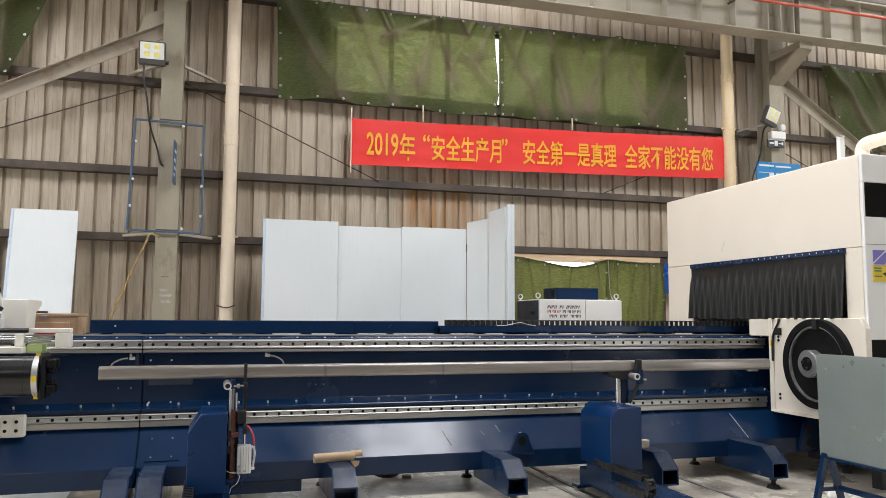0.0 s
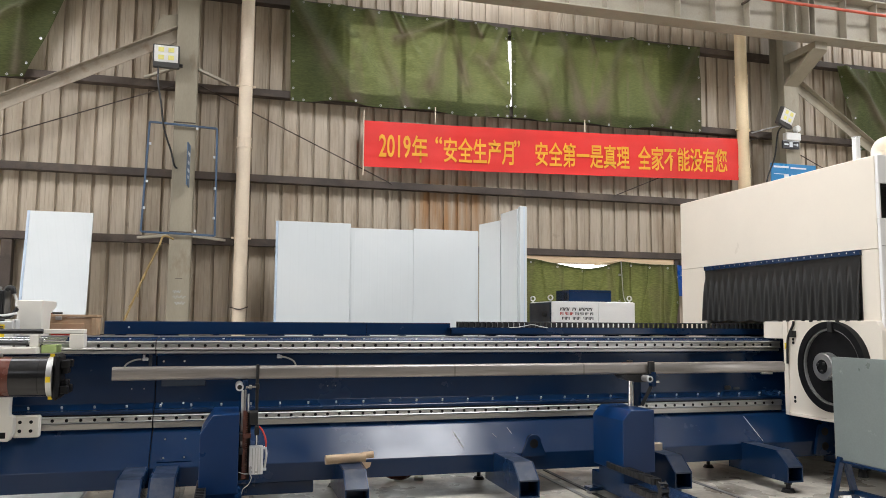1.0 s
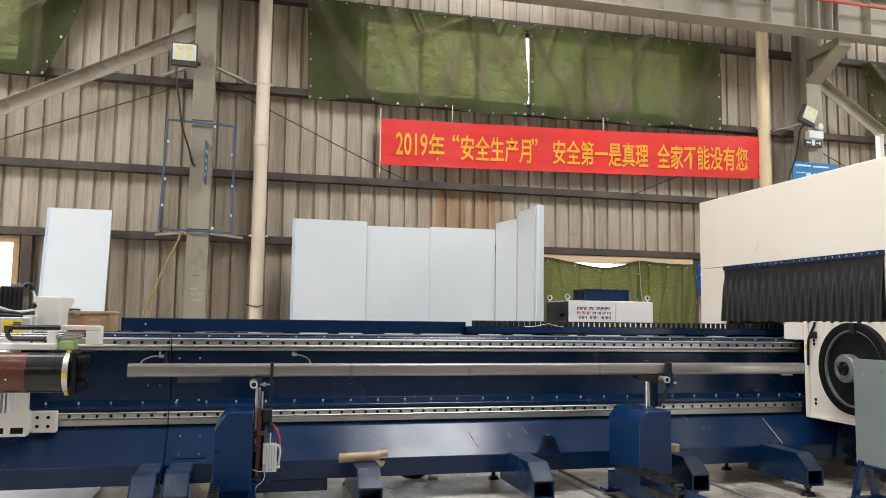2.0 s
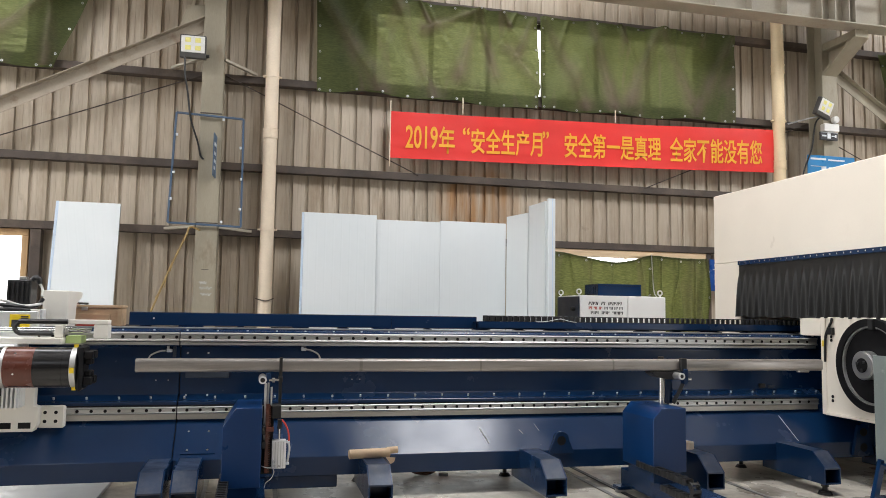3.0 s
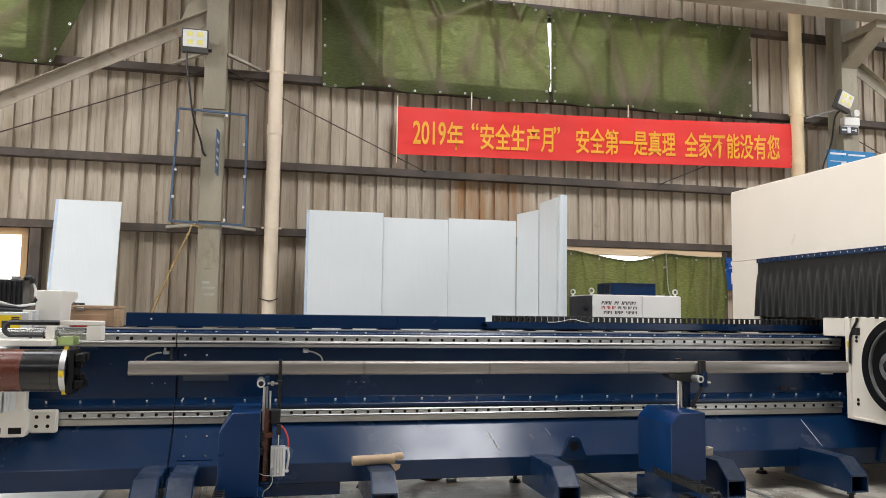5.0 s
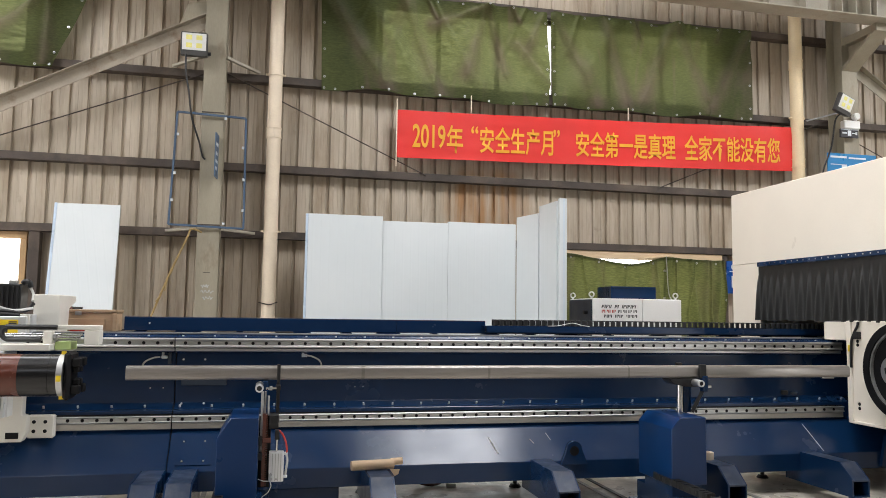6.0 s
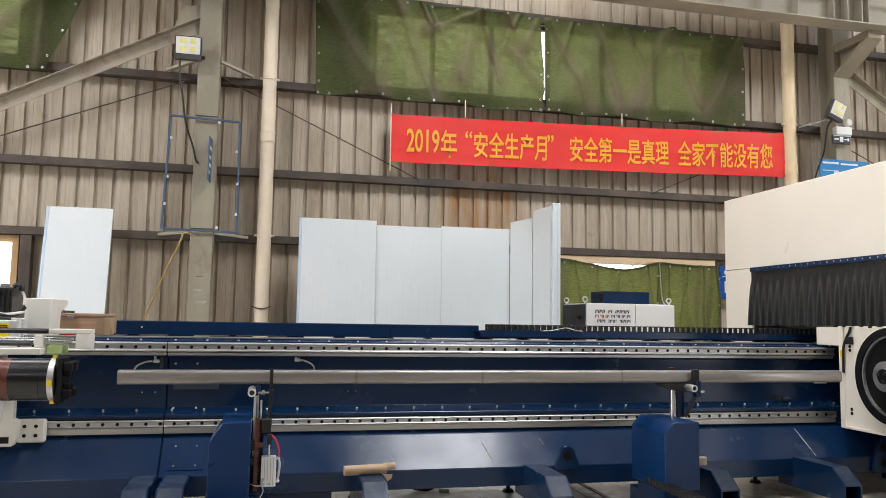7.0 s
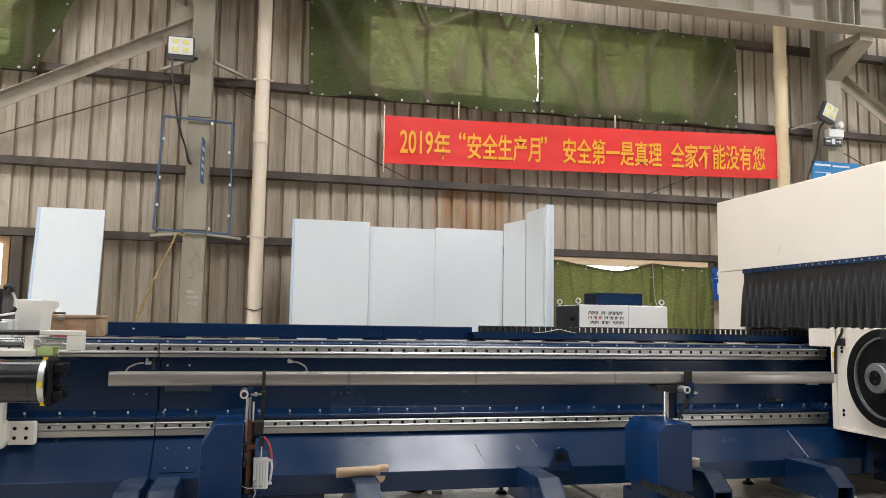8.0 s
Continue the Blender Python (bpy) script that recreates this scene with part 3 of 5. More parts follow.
for x in (4.5, 7.6, 10.7):
    solid("conduit_clip", box(x, x + 0.03, 9.355, 9.593, 6.495, 6.525, 0.003), "purlin", "small dark steel clip holding the red pipe", "clip", group="conduit clips", kind="structure")
br = thing("girder_bracket", (9.1, 10.0, 5.6), "grey welded steel bracket carrying the runway girder", "bracket", kind="structure")
part("arm", box(8.98, 9.22, 9.62, 10.329, 5.955, 6.078, 0.004), "steel_grey", br)
part("diagonal_plate", prism([(10.329, 5.55), (10.329, 5.61), (9.72, 5.954), (9.64, 5.954)], "x", 8.96, 9.24), "steel_grey", br)
part("side_plate", prism([(10.329, 5.612), (10.329, 5.954), (9.724, 5.954)], "x", 9.09, 9.11), "steel_grey", br)


def downpipe(x, r, collars, clamps, pvc):
    d = thing("downpipe", (x, 10.58, 0), "cream PVC rain downpipe with socket joints", "pipe", "downpipes")
    part("pipe", rod((x, 10.58, 0), (x, 10.58, EAVES - 0.02), r, 28), pvc, d)
    for z in collars:
        k = part("socket", rod((x, 10.58, z), (x, 10.58, z + 0.13), r + 0.006, 28, bevel=0.004), pvc, d)
        for e in (z - 0.006, z + 0.124):
            part("bead", ring((x, 10.58, e), "z", r + 0.013, r + 0.0065, 0.012, 28), pvc, k, "raised socket bead")
    for z in clamps:
        c = part("clamp", rod((x, 10.58, z), (x, 10.58, z + 0.03), r + 0.010, 28), pvc, d)
        part("clamp_ear", box(x - r - 0.04, x + r + 0.04, 10.56, 10.60, z + 0.004, z + 0.026, 0.003), pvc, c)


downpipe(0.195, 0.092, (3.945, 6.4, 1.2), (4.80, 2.66, 1.5), "pvc")
downpipe(8.31, 0.098, (4.0, 5.6, 1.2), (4.78, 2.66), "pvc_yellow_lit")
solid("wire_tie", hose([(0.07, 10.50, 1.73), (0.20, 10.475, 1.70), (0.31, 10.50, 1.735)], 0.008, 6), "purlin", "dark wire tied round the downpipe", "wire", "structure")


# windows behind the tarpaulins
def window(name, x0, x1, z0, z1, step, mat, bar_w=0.05):
    w = thing(name, ((x0 + x1) / 2, 10.9, z0), "steel framed window with clear panes, bright outside", "window", kind="structure")
    f = bmesh.new()
    for r in ((x0, x1, z0, z0 + bar_w), (x0, x1, z1 - bar_w, z1), (x0, x0 + bar_w, z0 + bar_w, z1 - bar_w), (x1 - bar_w, x1, z0 + bar_w, z1 - bar_w)):
        box(r[0], r[1], 10.865, 10.93, r[2], r[3], 0.004, bm=f)
    part("window_frame", f, mat, w)
    n = max(1, round((x1 - x0) / step))
    for i in range(1, n):
        x = x0 + (x1 - x0) * i / n
        part("mullion", box(x - bar_w / 2, x + bar_w / 2, 10.87, 10.92, z0 + bar_w, z1 - bar_w, 0.003), mat, w)


window("window_1", 1.62, 7.02, 4.88, 6.10, 0.9, "purlin", 0.07)
window("window_2", -8.2, -2.95, 4.88, 6.03, 0.85, "purlin", 0.07)
window("window_3", 13.0, 17.0, 4.88, 6.03, 0.85, "purlin", 0.07)
wl = thing("window_4", (-4.0, 10.85, 1.0), "timber framed window blown out by daylight", "window", kind="structure")
f = bmesh.new()
for r in ((-5.3, -2.82, 1.0, 1.08), (-5.3, -2.82, 2.49, 2.58), (-5.3, -5.22, 1.08, 2.49), (-2.90, -2.82, 1.08, 2.49), (-4.10, -4.02, 1.08, 2.49)):
    box(r[0], r[1], 10.76, 10.92, r[2], r[3], 0.006, bm=f)
part("window_frame", f, "timber", wl)
part("reveal_post", box(-2.79, -2.66, 10.70, 10.84, 0, 2.58, 0.004), "purlin", wl, "dark brown steel post beside the frame")
d1 = thing("door_opening", (5.7, 10.8, 0), "bare timber lintel over a tarpaulined opening", "door frame", kind="structure")
part("lintel", box(4.40, 7.05, 10.72, 10.84, 2.475, 2.585, 0.004), "pine_lit", d1)
part("batten", bar((5.62, 10.74, 2.47), (6.12, 10.70, 2.55), 0.05, 0.035, bevel=0.004), "pine_lit", d1)
part("jamb", box(7.02, 7.12, 10.72, 10.84, 0, 2.58, 0.004), "purlin", d1, "dark steel jamb")
part("jamb", box(4.30, 4.40, 10.72, 10.84, 0, 2.58, 0.004), "purlin", d1, "dark steel jamb")


# ---- tarpaulins ----
def tarp(name_label, tl, tr, bl, br, seed, sag=0.03, y=10.66, eyelets_x=9, eyelets_z=4, top_eyelets=True, cloth="tarp", dip=0.0, creases=()):
    """A hanging tarpaulin between four corners (x, z), with soft folds and eyelets along its hems."""
    t = thing("tarpaulin", ((tl[0] + tr[0]) / 2, y, min(bl[1], br[1])), name_label, "tarpaulin", "green tarpaulins")
    wide = abs(tr[0] - tl[0])

    def at(u, v):
        xt, zt = tl[0] + (tr[0] - tl[0]) * u, tl[1] + (tr[1] - tl[1]) * u
        xb, zb = bl[0] + (br[0] - bl[0]) * u, bl[1] + (br[1] - bl[1]) * u
        scal = abs(math.sin(math.pi * u * eyelets_x / 2)) * sag * 0.35
        x, z = xb + (xt - xb) * v, zb + (zt - zb) * v
        z -= (v ** 3) * scal + (1 - v) ** 4 * 0.02 * math.sin(u * wide * 5 + seed)
        z -= v ** 3 * dip * math.sin(math.pi * u ** 1.5) ** 1.5
        # folds fan out from the hung points
        d = 0.0
        for j in range(4):
            px = (j + 0.5 + 0.2 * math.sin(seed + j)) / 4
            lean = 0.30 * math.sin(seed * 2 + j * 2.1)
            w = 0.035 + 0.05 * (1 - v)
            s = (u - px - lean * (1 - v)) / w
            d += 0.11 * math.exp(-s * s) * (0.35 + 0.65 * math.sin(math.pi * min(1, v + 0.15)))
            # a sharper crease leaning the other way
            s = (u - px - 0.06 + lean * 0.8 * (1 - v)) / (0.3 * w)
            d += 0.035 * math.exp(-s * s) * v
        d += 0.08 * wobble(x * 0.9 + z * 0.8, z * 0.5, 1.2, seed) + 0.014 * wobble(x, z * 0.6, 4.0, seed + 3)
        # pulled creases, each a ridge with one steep flank
        for ua, va, ub, vb, w, amp in creases:
            p, q = Vector((ua * wide, va * 1.45)), Vector((ub * wide, vb * 1.45))
            e, c = q - p, Vector((u * wide, v * 1.45))
            k = min(1.0, max(0.0, (c - p).dot(e) / e.length_squared))
            off = c - (p + e * k)
            side = 1.0 if e.x * off.y - e.y * off.x > 0 else 0.45
            d += 0.95 * amp * math.exp(-(off.length / (0.85 * w * side)) ** 2) * (1 - 0.4 * k)
        return Vector((x, y - d, z))

    # brown sheen of lit folds, with some dust, painted along the crease ridges
    def dusty(u, v):
        top = 0.0
        for ua, va, ub, vb, w, amp in creases:
            p, q = Vector((ua * wide, va * 1.45)), Vector((ub * wide, vb * 1.45))
            e, c = q - p, Vector((u * wide, v * 1.45))
            k = min(1.0, max(0.0, (c - p).dot(e) / e.length_squared))
            top = max(top, math.exp(-((c - p - e * k).length / (0.8 * w * (0.5 + k))) ** 2) * (0.35 + 0.65 * k))
        return top

    nx, nz = 230, 96
    skin = part("cloth", sheet(nx, nz, at), cloth, t, smooth=180)
    dust_sheen = skin.data.attributes.new("dust_sheen", "FLOAT", "POINT")
    dust_sheen.data.foreach_set("value", [dusty(i / nx, k / nz) for k in range(nz + 1) for i in range(nx + 1)])
    for v0, v1 in ((0.0, 0.016), (0.984, 1.0)):
        part("hem", sheet(90, 1, lambda u, v: at(u, v0 + (v1 - v0) * v) + Vector((0, -0.003, 0))), cloth, t, smooth=180)
    eye = bmesh.new()
    spots = [((i + 0.5) / eyelets_x, 0.018) for i in range(eyelets_x)] + [(0.012, (k + 0.5) / eyelets_z) for k in range(eyelets_z)]
    spots += [(0.988, (k + 0.5) / eyelets_z) for k in range(eyelets_z)] + [(0.01, 0.02), (0.99, 0.02)]
    if top_eyelets:
        spots += [((i + 0.5) / eyelets_x, 0.978) for i in range(eyelets_x)]
    for u, v in spots:
        ring(at(u, v) + Vector((0, -0.006, 0)), "y", 0.017, 0.008, 0.004, 14, bm=eye)
    tagged(part("eyelet", eye, "galv", t, "bright metal eyelets"), kind="stuff")
    return t


tarp("dusty green tarpaulin hung over the high window", (0.775, 6.19), (4.128, 6.15), (0.82, 4.71), (4.155, 4.68), 1.0, 0.05,
     creases=((0.02, 0.97, 0.27, 0.02, 0.16, 0.09), (0.34, 1.0, 0.50, 0.03, 0.13, 0.07), (0.72, 0.98, 0.47, 0.72, 0.10, 0.06), (0.72, 0.98, 0.80, 0.30, 0.10, 0.06),
              (0.72, 0.98, 0.62, 0.25, 0.12, 0.05), (1.0, 0.22, 0.86, 0.62, 0.10, 0.06), (0.98, 0.98, 0.90, 0.55, 0.09, 0.05), (0.45, 1.0, 0.49, 0.8, 0.05, 0.05), (0.83, 1.0, 0.86, 0.84, 0.05, 0.05)))
tarp("dusty green tarpaulin hung beside the bright slit", (4.178, 6.15), (7.53, 6.185), (4.215, 4.69), (7.535, 4.73), 4.3, 0.05,
     creases=((0.02, 0.96, 0.20, 0.05, 0.13, 0.07), (0.25, 1.0, 0.36, 0.10, 0.14, 0.07), (0.60, 1.0, 0.45, 0.15, 0.15, 0.08), (0.60, 1.0, 0.76, 0.2, 0.13, 0.06),
              (0.98, 0.95, 0.80, 0.10, 0.15, 0.08), (0.40, 1.0, 0.43, 0.82, 0.05, 0.05), (0.85, 1.0, 0.83, 0.85, 0.05, 0.04)), cloth="tarp_mid")
tarp("green tarpaulin hung high beside the column", (-6.3, 6.2), (-2.05, 6.2), (-6.2, 4.80), (-2.62, 4.69), 7.7, 0.05,
     creases=((0.98, 0.95, 0.72, 0.05, 0.15, 0.08), (0.9, 0.6, 0.97, 0.05, 0.09, 0.06)))
tarp("green tarpaulin hung high beyond the runway bracket", (10.34, 6.13), (14.6, 6.12), (10.72, 4.62), (14.6, 4.7), 9.1, 0.05,
     creases=((0.03, 0.97, 0.22, 0.05, 0.16, 0.10), (0.30, 1.0, 0.40, 0.2, 0.13, 0.07)))
tarp("green tarpaulin closing the low opening, loosely hung", (4.30, 2.545), (6.03, 2.515), (4.30, 0.05), (6.03, 0.05), 2.2, 0.03, 10.68, 4, 6, cloth="tarp_heavy", dip=0.12)
tarp("green tarpaulin closing the low opening, taut", (5.99, 2.515), (7.03, 2.50), (5.99, 0.05), (7.03, 0.05), 5.9, 0.02, 10.665, 3, 6, cloth="tarp_heavy", dip=0.02)


# ---- safety banner ----
def banner_z(x, v):
    u = (x - 1.88) / 6.44
    top = 4.47 + 0.10 * u + 0.085 * u * u
    bot = 3.79 + 0.10 * u + 0.055 * u * u
    return bot + (top - bot) * v


def banner_y(x, z):
    return 10.60 + 0.024 * wobble(x * 0.8, z * 1.5, 1.3, 2.0) + 0.011 * wobble(x * 0.4 + z, z * 3, 3.0, 5.0)


bn = thing("safety_banner", (5.1, 10.6, 3.79), "long red cloth safety banner with yellow lettering", "banner")
part("cloth", sheet(160, 12, lambda u, v: Vector((1.88 + 6.44 * u, banner_y(1.88 + 6.44 * u, banner_z(1.88 + 6.44 * u, v)), banner_z(1.88 + 6.44 * u, v)))), "banner", bn, smooth=180)


def lettering(text, x0, x1, v0, v1):
    """A word of the banner, fitted between x0 and x1 and lying on the cloth."""
    cu = bpy.data.curves.new("word", "FONT")
    cu.body, cu.offset, cu.resolution_u = text, 0.015, 3
    ob = new("word", cu)
    dg = bpy.context.evaluated_depsgraph_get()
    me = bpy.data.meshes.new_from_object(ob.evaluated_get(dg))
    bpy.data.objects.remove(ob)
    bm = bmesh.new()
    bm.from_mesh(me)
    bpy.data.meshes.remove(me)
    bmesh.ops.triangulate(bm, faces=bm.faces[:])
    xa, xb = min(v.co.x for v in bm.verts), max(v.co.x for v in bm.verts)
    ya, yb = min(v.co.y for v in bm.verts), max(v.co.y for v in bm.verts)
    # strokes that overlap lie a hair apart
    layer, count = {}, 0
    for start in bm.verts:
        if start in layer:
            continue
        todo = [start]
        layer[start] = count
        while todo:
            for e in todo.pop().link_edges:
                for v in e.verts:
                    if v not in layer:
                        layer[v] = count
                        todo.append(v)
        count += 1
    for v in bm.verts:
        x = x0 + (x1 - x0) * (v.co.x - xa) / (xb - xa)
        z = banner_z(x, v0 + (v1 - v0) * (v.co.y - ya) / (yb - ya))
        v.co = Vector((x, banner_y(x, z) - 0.014 - 0.0012 * (layer[v] % 4), z))
    return part("lettering", bm, "banner_ink", bn, "yellow printed characters", smooth=None)


lettering("2019", 2.10, 2.575, 0.215, 0.715)
lettering("年", 2.595, 2.835, 0.135, 0.73)
lettering("“", 2.955, 3.06, 0.575, 0.735)
lettering("安全生产月", 3.085, 4.20, 0.155, 0.735)
lettering("”", 4.205, 4.305, 0.575, 0.735)
lettering("安全第一是真理", 4.555, 6.175, 0.165, 0.735)
lettering("全家不能没有您", 6.325, 7.98, 0.165, 0.735)
for x, za, zb in ((1.872, 4.62, 3.66), (2.95, 4.75, 4.5), (5.4, 4.75, 4.56)):
    part("tie_cord", rod((x, 10.59, zb), (x, 10.59, za), 0.009, 6), "pvc", bn, "pale tie cord")

# ---- things on the left column ----
fl = thing("flood_light", (-0.83, 10.2, 4.85), "grey LED flood light with four yellow chips", "flood light", "flood lights")
tilt = pose(-0.835, 10.17, 5.0, 8, 0, 0)


def flood(parent, m, chip="chip", face="lamp_face", shell="slate"):
    part("housing", tilted(box(-0.165, 0.165, -0.04, 0.04, -0.15, 0.155, 0.012), m), shell, parent)
    part("lens", tilted(box(-0.148, 0.148, -0.048, -0.041, -0.075, 0.140, 0.004), m), face, parent, "lamp face")
    for cx in (-0.062, 0.062):
        for cz in (-0.015, 0.085):
            part("led_chip", tilted(box(cx - 0.036, cx + 0.036, -0.0535, -0.0485, cz - 0.030, cz + 0.030, 0.002), m), chip, parent, "square LED chip")
    part("driver_box", tilted(box(-0.16, 0.16, -0.055, -0.0405, -0.145, -0.085, 0.004), m), shell, parent)
    part("bracket", tilted(bar((0.17, 0.0, -0.09), (0.17, 0.14, -0.10), 0.03, 0.01), m), "rack", parent)
    part("knob", tilted(rod((0.165, 0, -0.10), (0.205, 0, -0.10), 0.022, 12), m), "black", parent)


flood(fl, tilt)
part("cable", hose([(-0.93, 10.13, 4.86), (-0.92, 10.13, 4.62), (-0.88, 10.14, 4.40), (-0.83, 10.2, 4.05), (-0.74, 10.30, 3.77), (-0.70, 10.318, 3.60), (-0.66, 10.318, 3.55)], 0.012, 8), "black", fl, "black hanging cable")

fr = thing("blue_tube_frame", (-0.58, 10.27, 2.67), "empty blue square-tube frame hung on the column", "frame")
for p, q in (((-1.018, 4.145), (-0.17, 4.115)), ((-1.07, 2.69), (-0.15, 2.666)), ((-1.018, 4.145), (-1.07, 2.69)), ((-0.165, 4.115), (-0.15, 2.666))):
    part("tube", bar((p[0], 10.285, p[1]), (q[0], 10.285, q[1]), 0.026, 0.026, bevel=0.003), "blue_frame", fr)
for x, z in ((-1.0, 3.85), (-0.19, 3.72), (-0.17, 3.3), (-0.42, 4.09), (-1.02, 3.35), (-0.4, 2.72), (-1.04, 3.0), (-0.17, 2.9)):
    part("clip", box(x - 0.015, x + 0.015, 10.262, 10.271, z - 0.018, z + 0.018, 0.003), "print_white", fr, "small white clip")
sg = thing("wall_sign", (-0.5, 10.1, 3.25), "blue printed sign board projecting edge-on from the column", "sign")
brd = bmesh.new()
prism([(-0.527, 10.06), (-0.514, 10.058), (-0.494, 10.312), (-0.507, 10.313)], "z", 3.30, 3.86, bm=brd)
part("board", brd, "blue_frame", sg)
for z, w in ((3.72, 0.8), (3.60, 0.6), (3.50, 0.75), (3.41, 0.5)):
    a, b = Vector((-0.511, 10.075, z)), Vector((-0.511 + 0.0165 * w, 10.075 + 0.21 * w, z))
    part("printed_bar", bar(a, b, 0.004, 0.04), "print_white", sg)

st = thing("straw_rope", (-1.2, 10.2, 0), "frayed straw-coloured rope slung to the column", "rope")
part("strand", hose([(-0.66, 10.26, 2.60), (-0.78, 10.2, 2.63), (-0.83, 10.18, 2.50), (-1.0, 10.19, 2.10), (-1.08, 10.18, 1.88), (-1.24, 10.2, 1.45), (-1.5, 10.2, 0.7), (-1.6, 10.2, 0.01)], 0.013, 7), "rope", st)
for p, q in (((-1.03, 10.18, 2.02), (-1.06, 10.14, 1.84)), ((-1.12, 10.18, 1.78), (-1.16, 10.15, 1.71)), ((-0.97, 10.18, 2.15), (-1.0, 10.15, 2.05))):
    part("frayed_end", rod(p, q, 0.006, 5), "rope", st)
chalk = thing("chalk_marks", (-0.58, 10.327, 1.75), "illegible white chalk scribbles on the column", "chalk marks")
for z, x, w in ((1.92, -0.60, 0.10), (1.85, -0.57, 0.16), (1.77, -0.56, 0.14)):
    part("scribble", hose([(x - w / 2 + w * k / 9, 10.3285, z + 0.022 * math.sin(k * 2.4)) for k in range(10)], 0.0022, 4, 3), "print_white", chalk)
part("scratch", box(-0.63, -0.54, 10.3265, 10.3295, 2.09, 2.097), "purlin", chalk)

# ---- things on the right column ----
fr2 = thing("flood_light", (8.9, 10.1, 4.79), "tilted LED flood light with bright reflectors beside an exit sign", "flood light", "flood lights")
flood(fr2, pose(8.70, 10.02, 4.895, 16, 12, 16) @ Matrix.Diagonal((1.0, 1.0, 0.95, 1)), "chip", "lamp_face")
part("cable", hose([(8.76, 10.12, 4.80), (8.70, 10.2, 4.70), (8.66, 10.25, 4.3), (8.55, 10.3, 3.95), (8.48, 10.3, 3.6)], 0.013, 8), "black", fr2, "black hanging cable")
part("arm", bar((8.42, 10.5, 4.74), (8.80, 10.12, 4.83), 0.03, 0.02), "rack", fr2)
em = thing("emergency_light", (9.03, 10.24, 4.58), "white emergency light with two round heads", "emergency light")
part("housing", box(8.885, 9.175, 10.22, 10.325, 4.595, 4.725, 0.012), "white", em)
part("lamp_head", rod((9.12, 10.21, 4.80), (9.12, 10.30, 4.80), 0.055, 18, bevel=0.01), "lamp_face", em)
part("neck", rod((9.12, 10.26, 4.72), (9.12, 10.26, 4.76), 0.018, 10), "white", em)
ex = thing("exit_sign", (8.985, 10.25, 4.45), "dark exit sign with white pictogram bars", "exit sign")
part("board", box(8.825, 9.15, 10.24, 10.275, 4.455, 4.590, 0.004), "ink", ex)
part("border", box(8.825, 9.15, 10.236, 10.2385, 4.575, 4.584), "print_white", ex)
for x0, x1, z0, z1 in ((8.85, 8.93, 4.51, 4.535), (8.95, 9.01, 4.48, 4.565), (9.03, 9.12, 4.515, 4.53), (9.09, 9.12, 4.50, 4.545)):
    part("pictogram_bar", box(x0, x1, 10.234, 10.239, z0, z1), "print_white", ex)
bs = thing("blue_notice_board", (9.06, 10.3, 3.7), "bright blue printed notice board behind the enclosure", "sign")
part("board", box(8.61, 9.50, 10.285, 10.305, 3.55, 4.205, 0.004), "sign_blue", bs)
for x0, x1, z0, z1 in ((8.66, 8.95, 4.13, 4.16), (8.99, 9.30, 4.125, 4.15), (8.66, 8.9, 4.02, 4.03), (8.86, 8.95, 3.93, 4.03), (9.0, 9.09, 3.92, 4.02), (9.13, 9.2, 3.92, 4.02), (9.25, 9.4, 3.95, 4.01)):
    part("printed_bar", box(x0, x1, 10.279, 10.284, z0, z1), "print_white", bs)
b2 = thing("blue_wall_sign", (7.25, 10.68, 2.0), "small dark blue wall sign with white print", "sign")
part("board", box(7.07, 7.42, 10.675, 10.69, 1.99, 2.49, 0.003), "sign_dark_blue", b2)
part("emblem", rod((7.19, 10.668, 2.40), (7.19, 10.674, 2.40), 0.045, 16), "print_white", b2)
part("printed_bar", box(7.12, 7.38, 10.669, 10.674, 2.325, 2.335), "print_white", b2)
part("printed_bar", box(7.15, 7.24, 10.669, 10.674, 2.08, 2.26), "print_white", b2)


# ---- white sandwich panels standing behind the machine ----
def slab(label, pts, z1, z0=0.0, lean=0.0):
    p = thing("sandwich_panel", (pts[0][0], pts[0][1], 0), label, "wall panel", "sandwich panels")
    face = prism(pts, "z", z0, z1, 0.003)
    for c in face.verts:
        c.co.y -= (z1 - c.co.z) * lean
    part("facing", face, "panel", p)
    u, v = Vector(pts[0]), Vector(pts[1])
    n = (v - u).normalized()
    w = Vector((n.y, -n.x)) * 0.0015
    tongue = prism([tuple(v - n * 0.012 + w), tuple(v + n * 0.0015 + w), tuple(v + n * 0.0015 - w), tuple(v - n * 0.012 - w)], "z", z0, z1 - 0.004)
    for c in tongue.verts:
        c.co.y -= (z1 - c.co.z) * lean
    part("joint_tongue", tongue, "panel", p, "thin steel joint edge")
    return p


L1 = "white steel sandwich panel standing on edge"
p = slab(L1 + " with blue film edge", [(0.66, 10.05), (1.625, 10.05), (1.625, 10.10), (0.66, 10.10)], 2.875)
part("edge_film", box(0.632, 0.659, 10.046, 10.10, 0, 2.872, 0.003), "foil", p, "pale blue protective film on the edge")
slab(L1 + ", slightly lower than its neighbour", [(1.630, 10.065), (2.508, 10.065), (2.508, 10.115), (1.630, 10.115)], 2.82)
slab(L1 + " at the inner corner", [(2.512, 10.062), (3.456, 10.062), (3.456, 10.112), (2.512, 10.112)], 2.842)
slab(L1 + ", standing crosswise to the others", [(3.462, 10.04), (3.588, 9.52), (3.65, 9.535), (3.53, 10.05)], 2.935)
p = slab(L1 + ", tall end panel", [(3.592, 9.50), (3.625, 8.97), (3.70, 8.975), (3.66, 9.50)], 3.02)
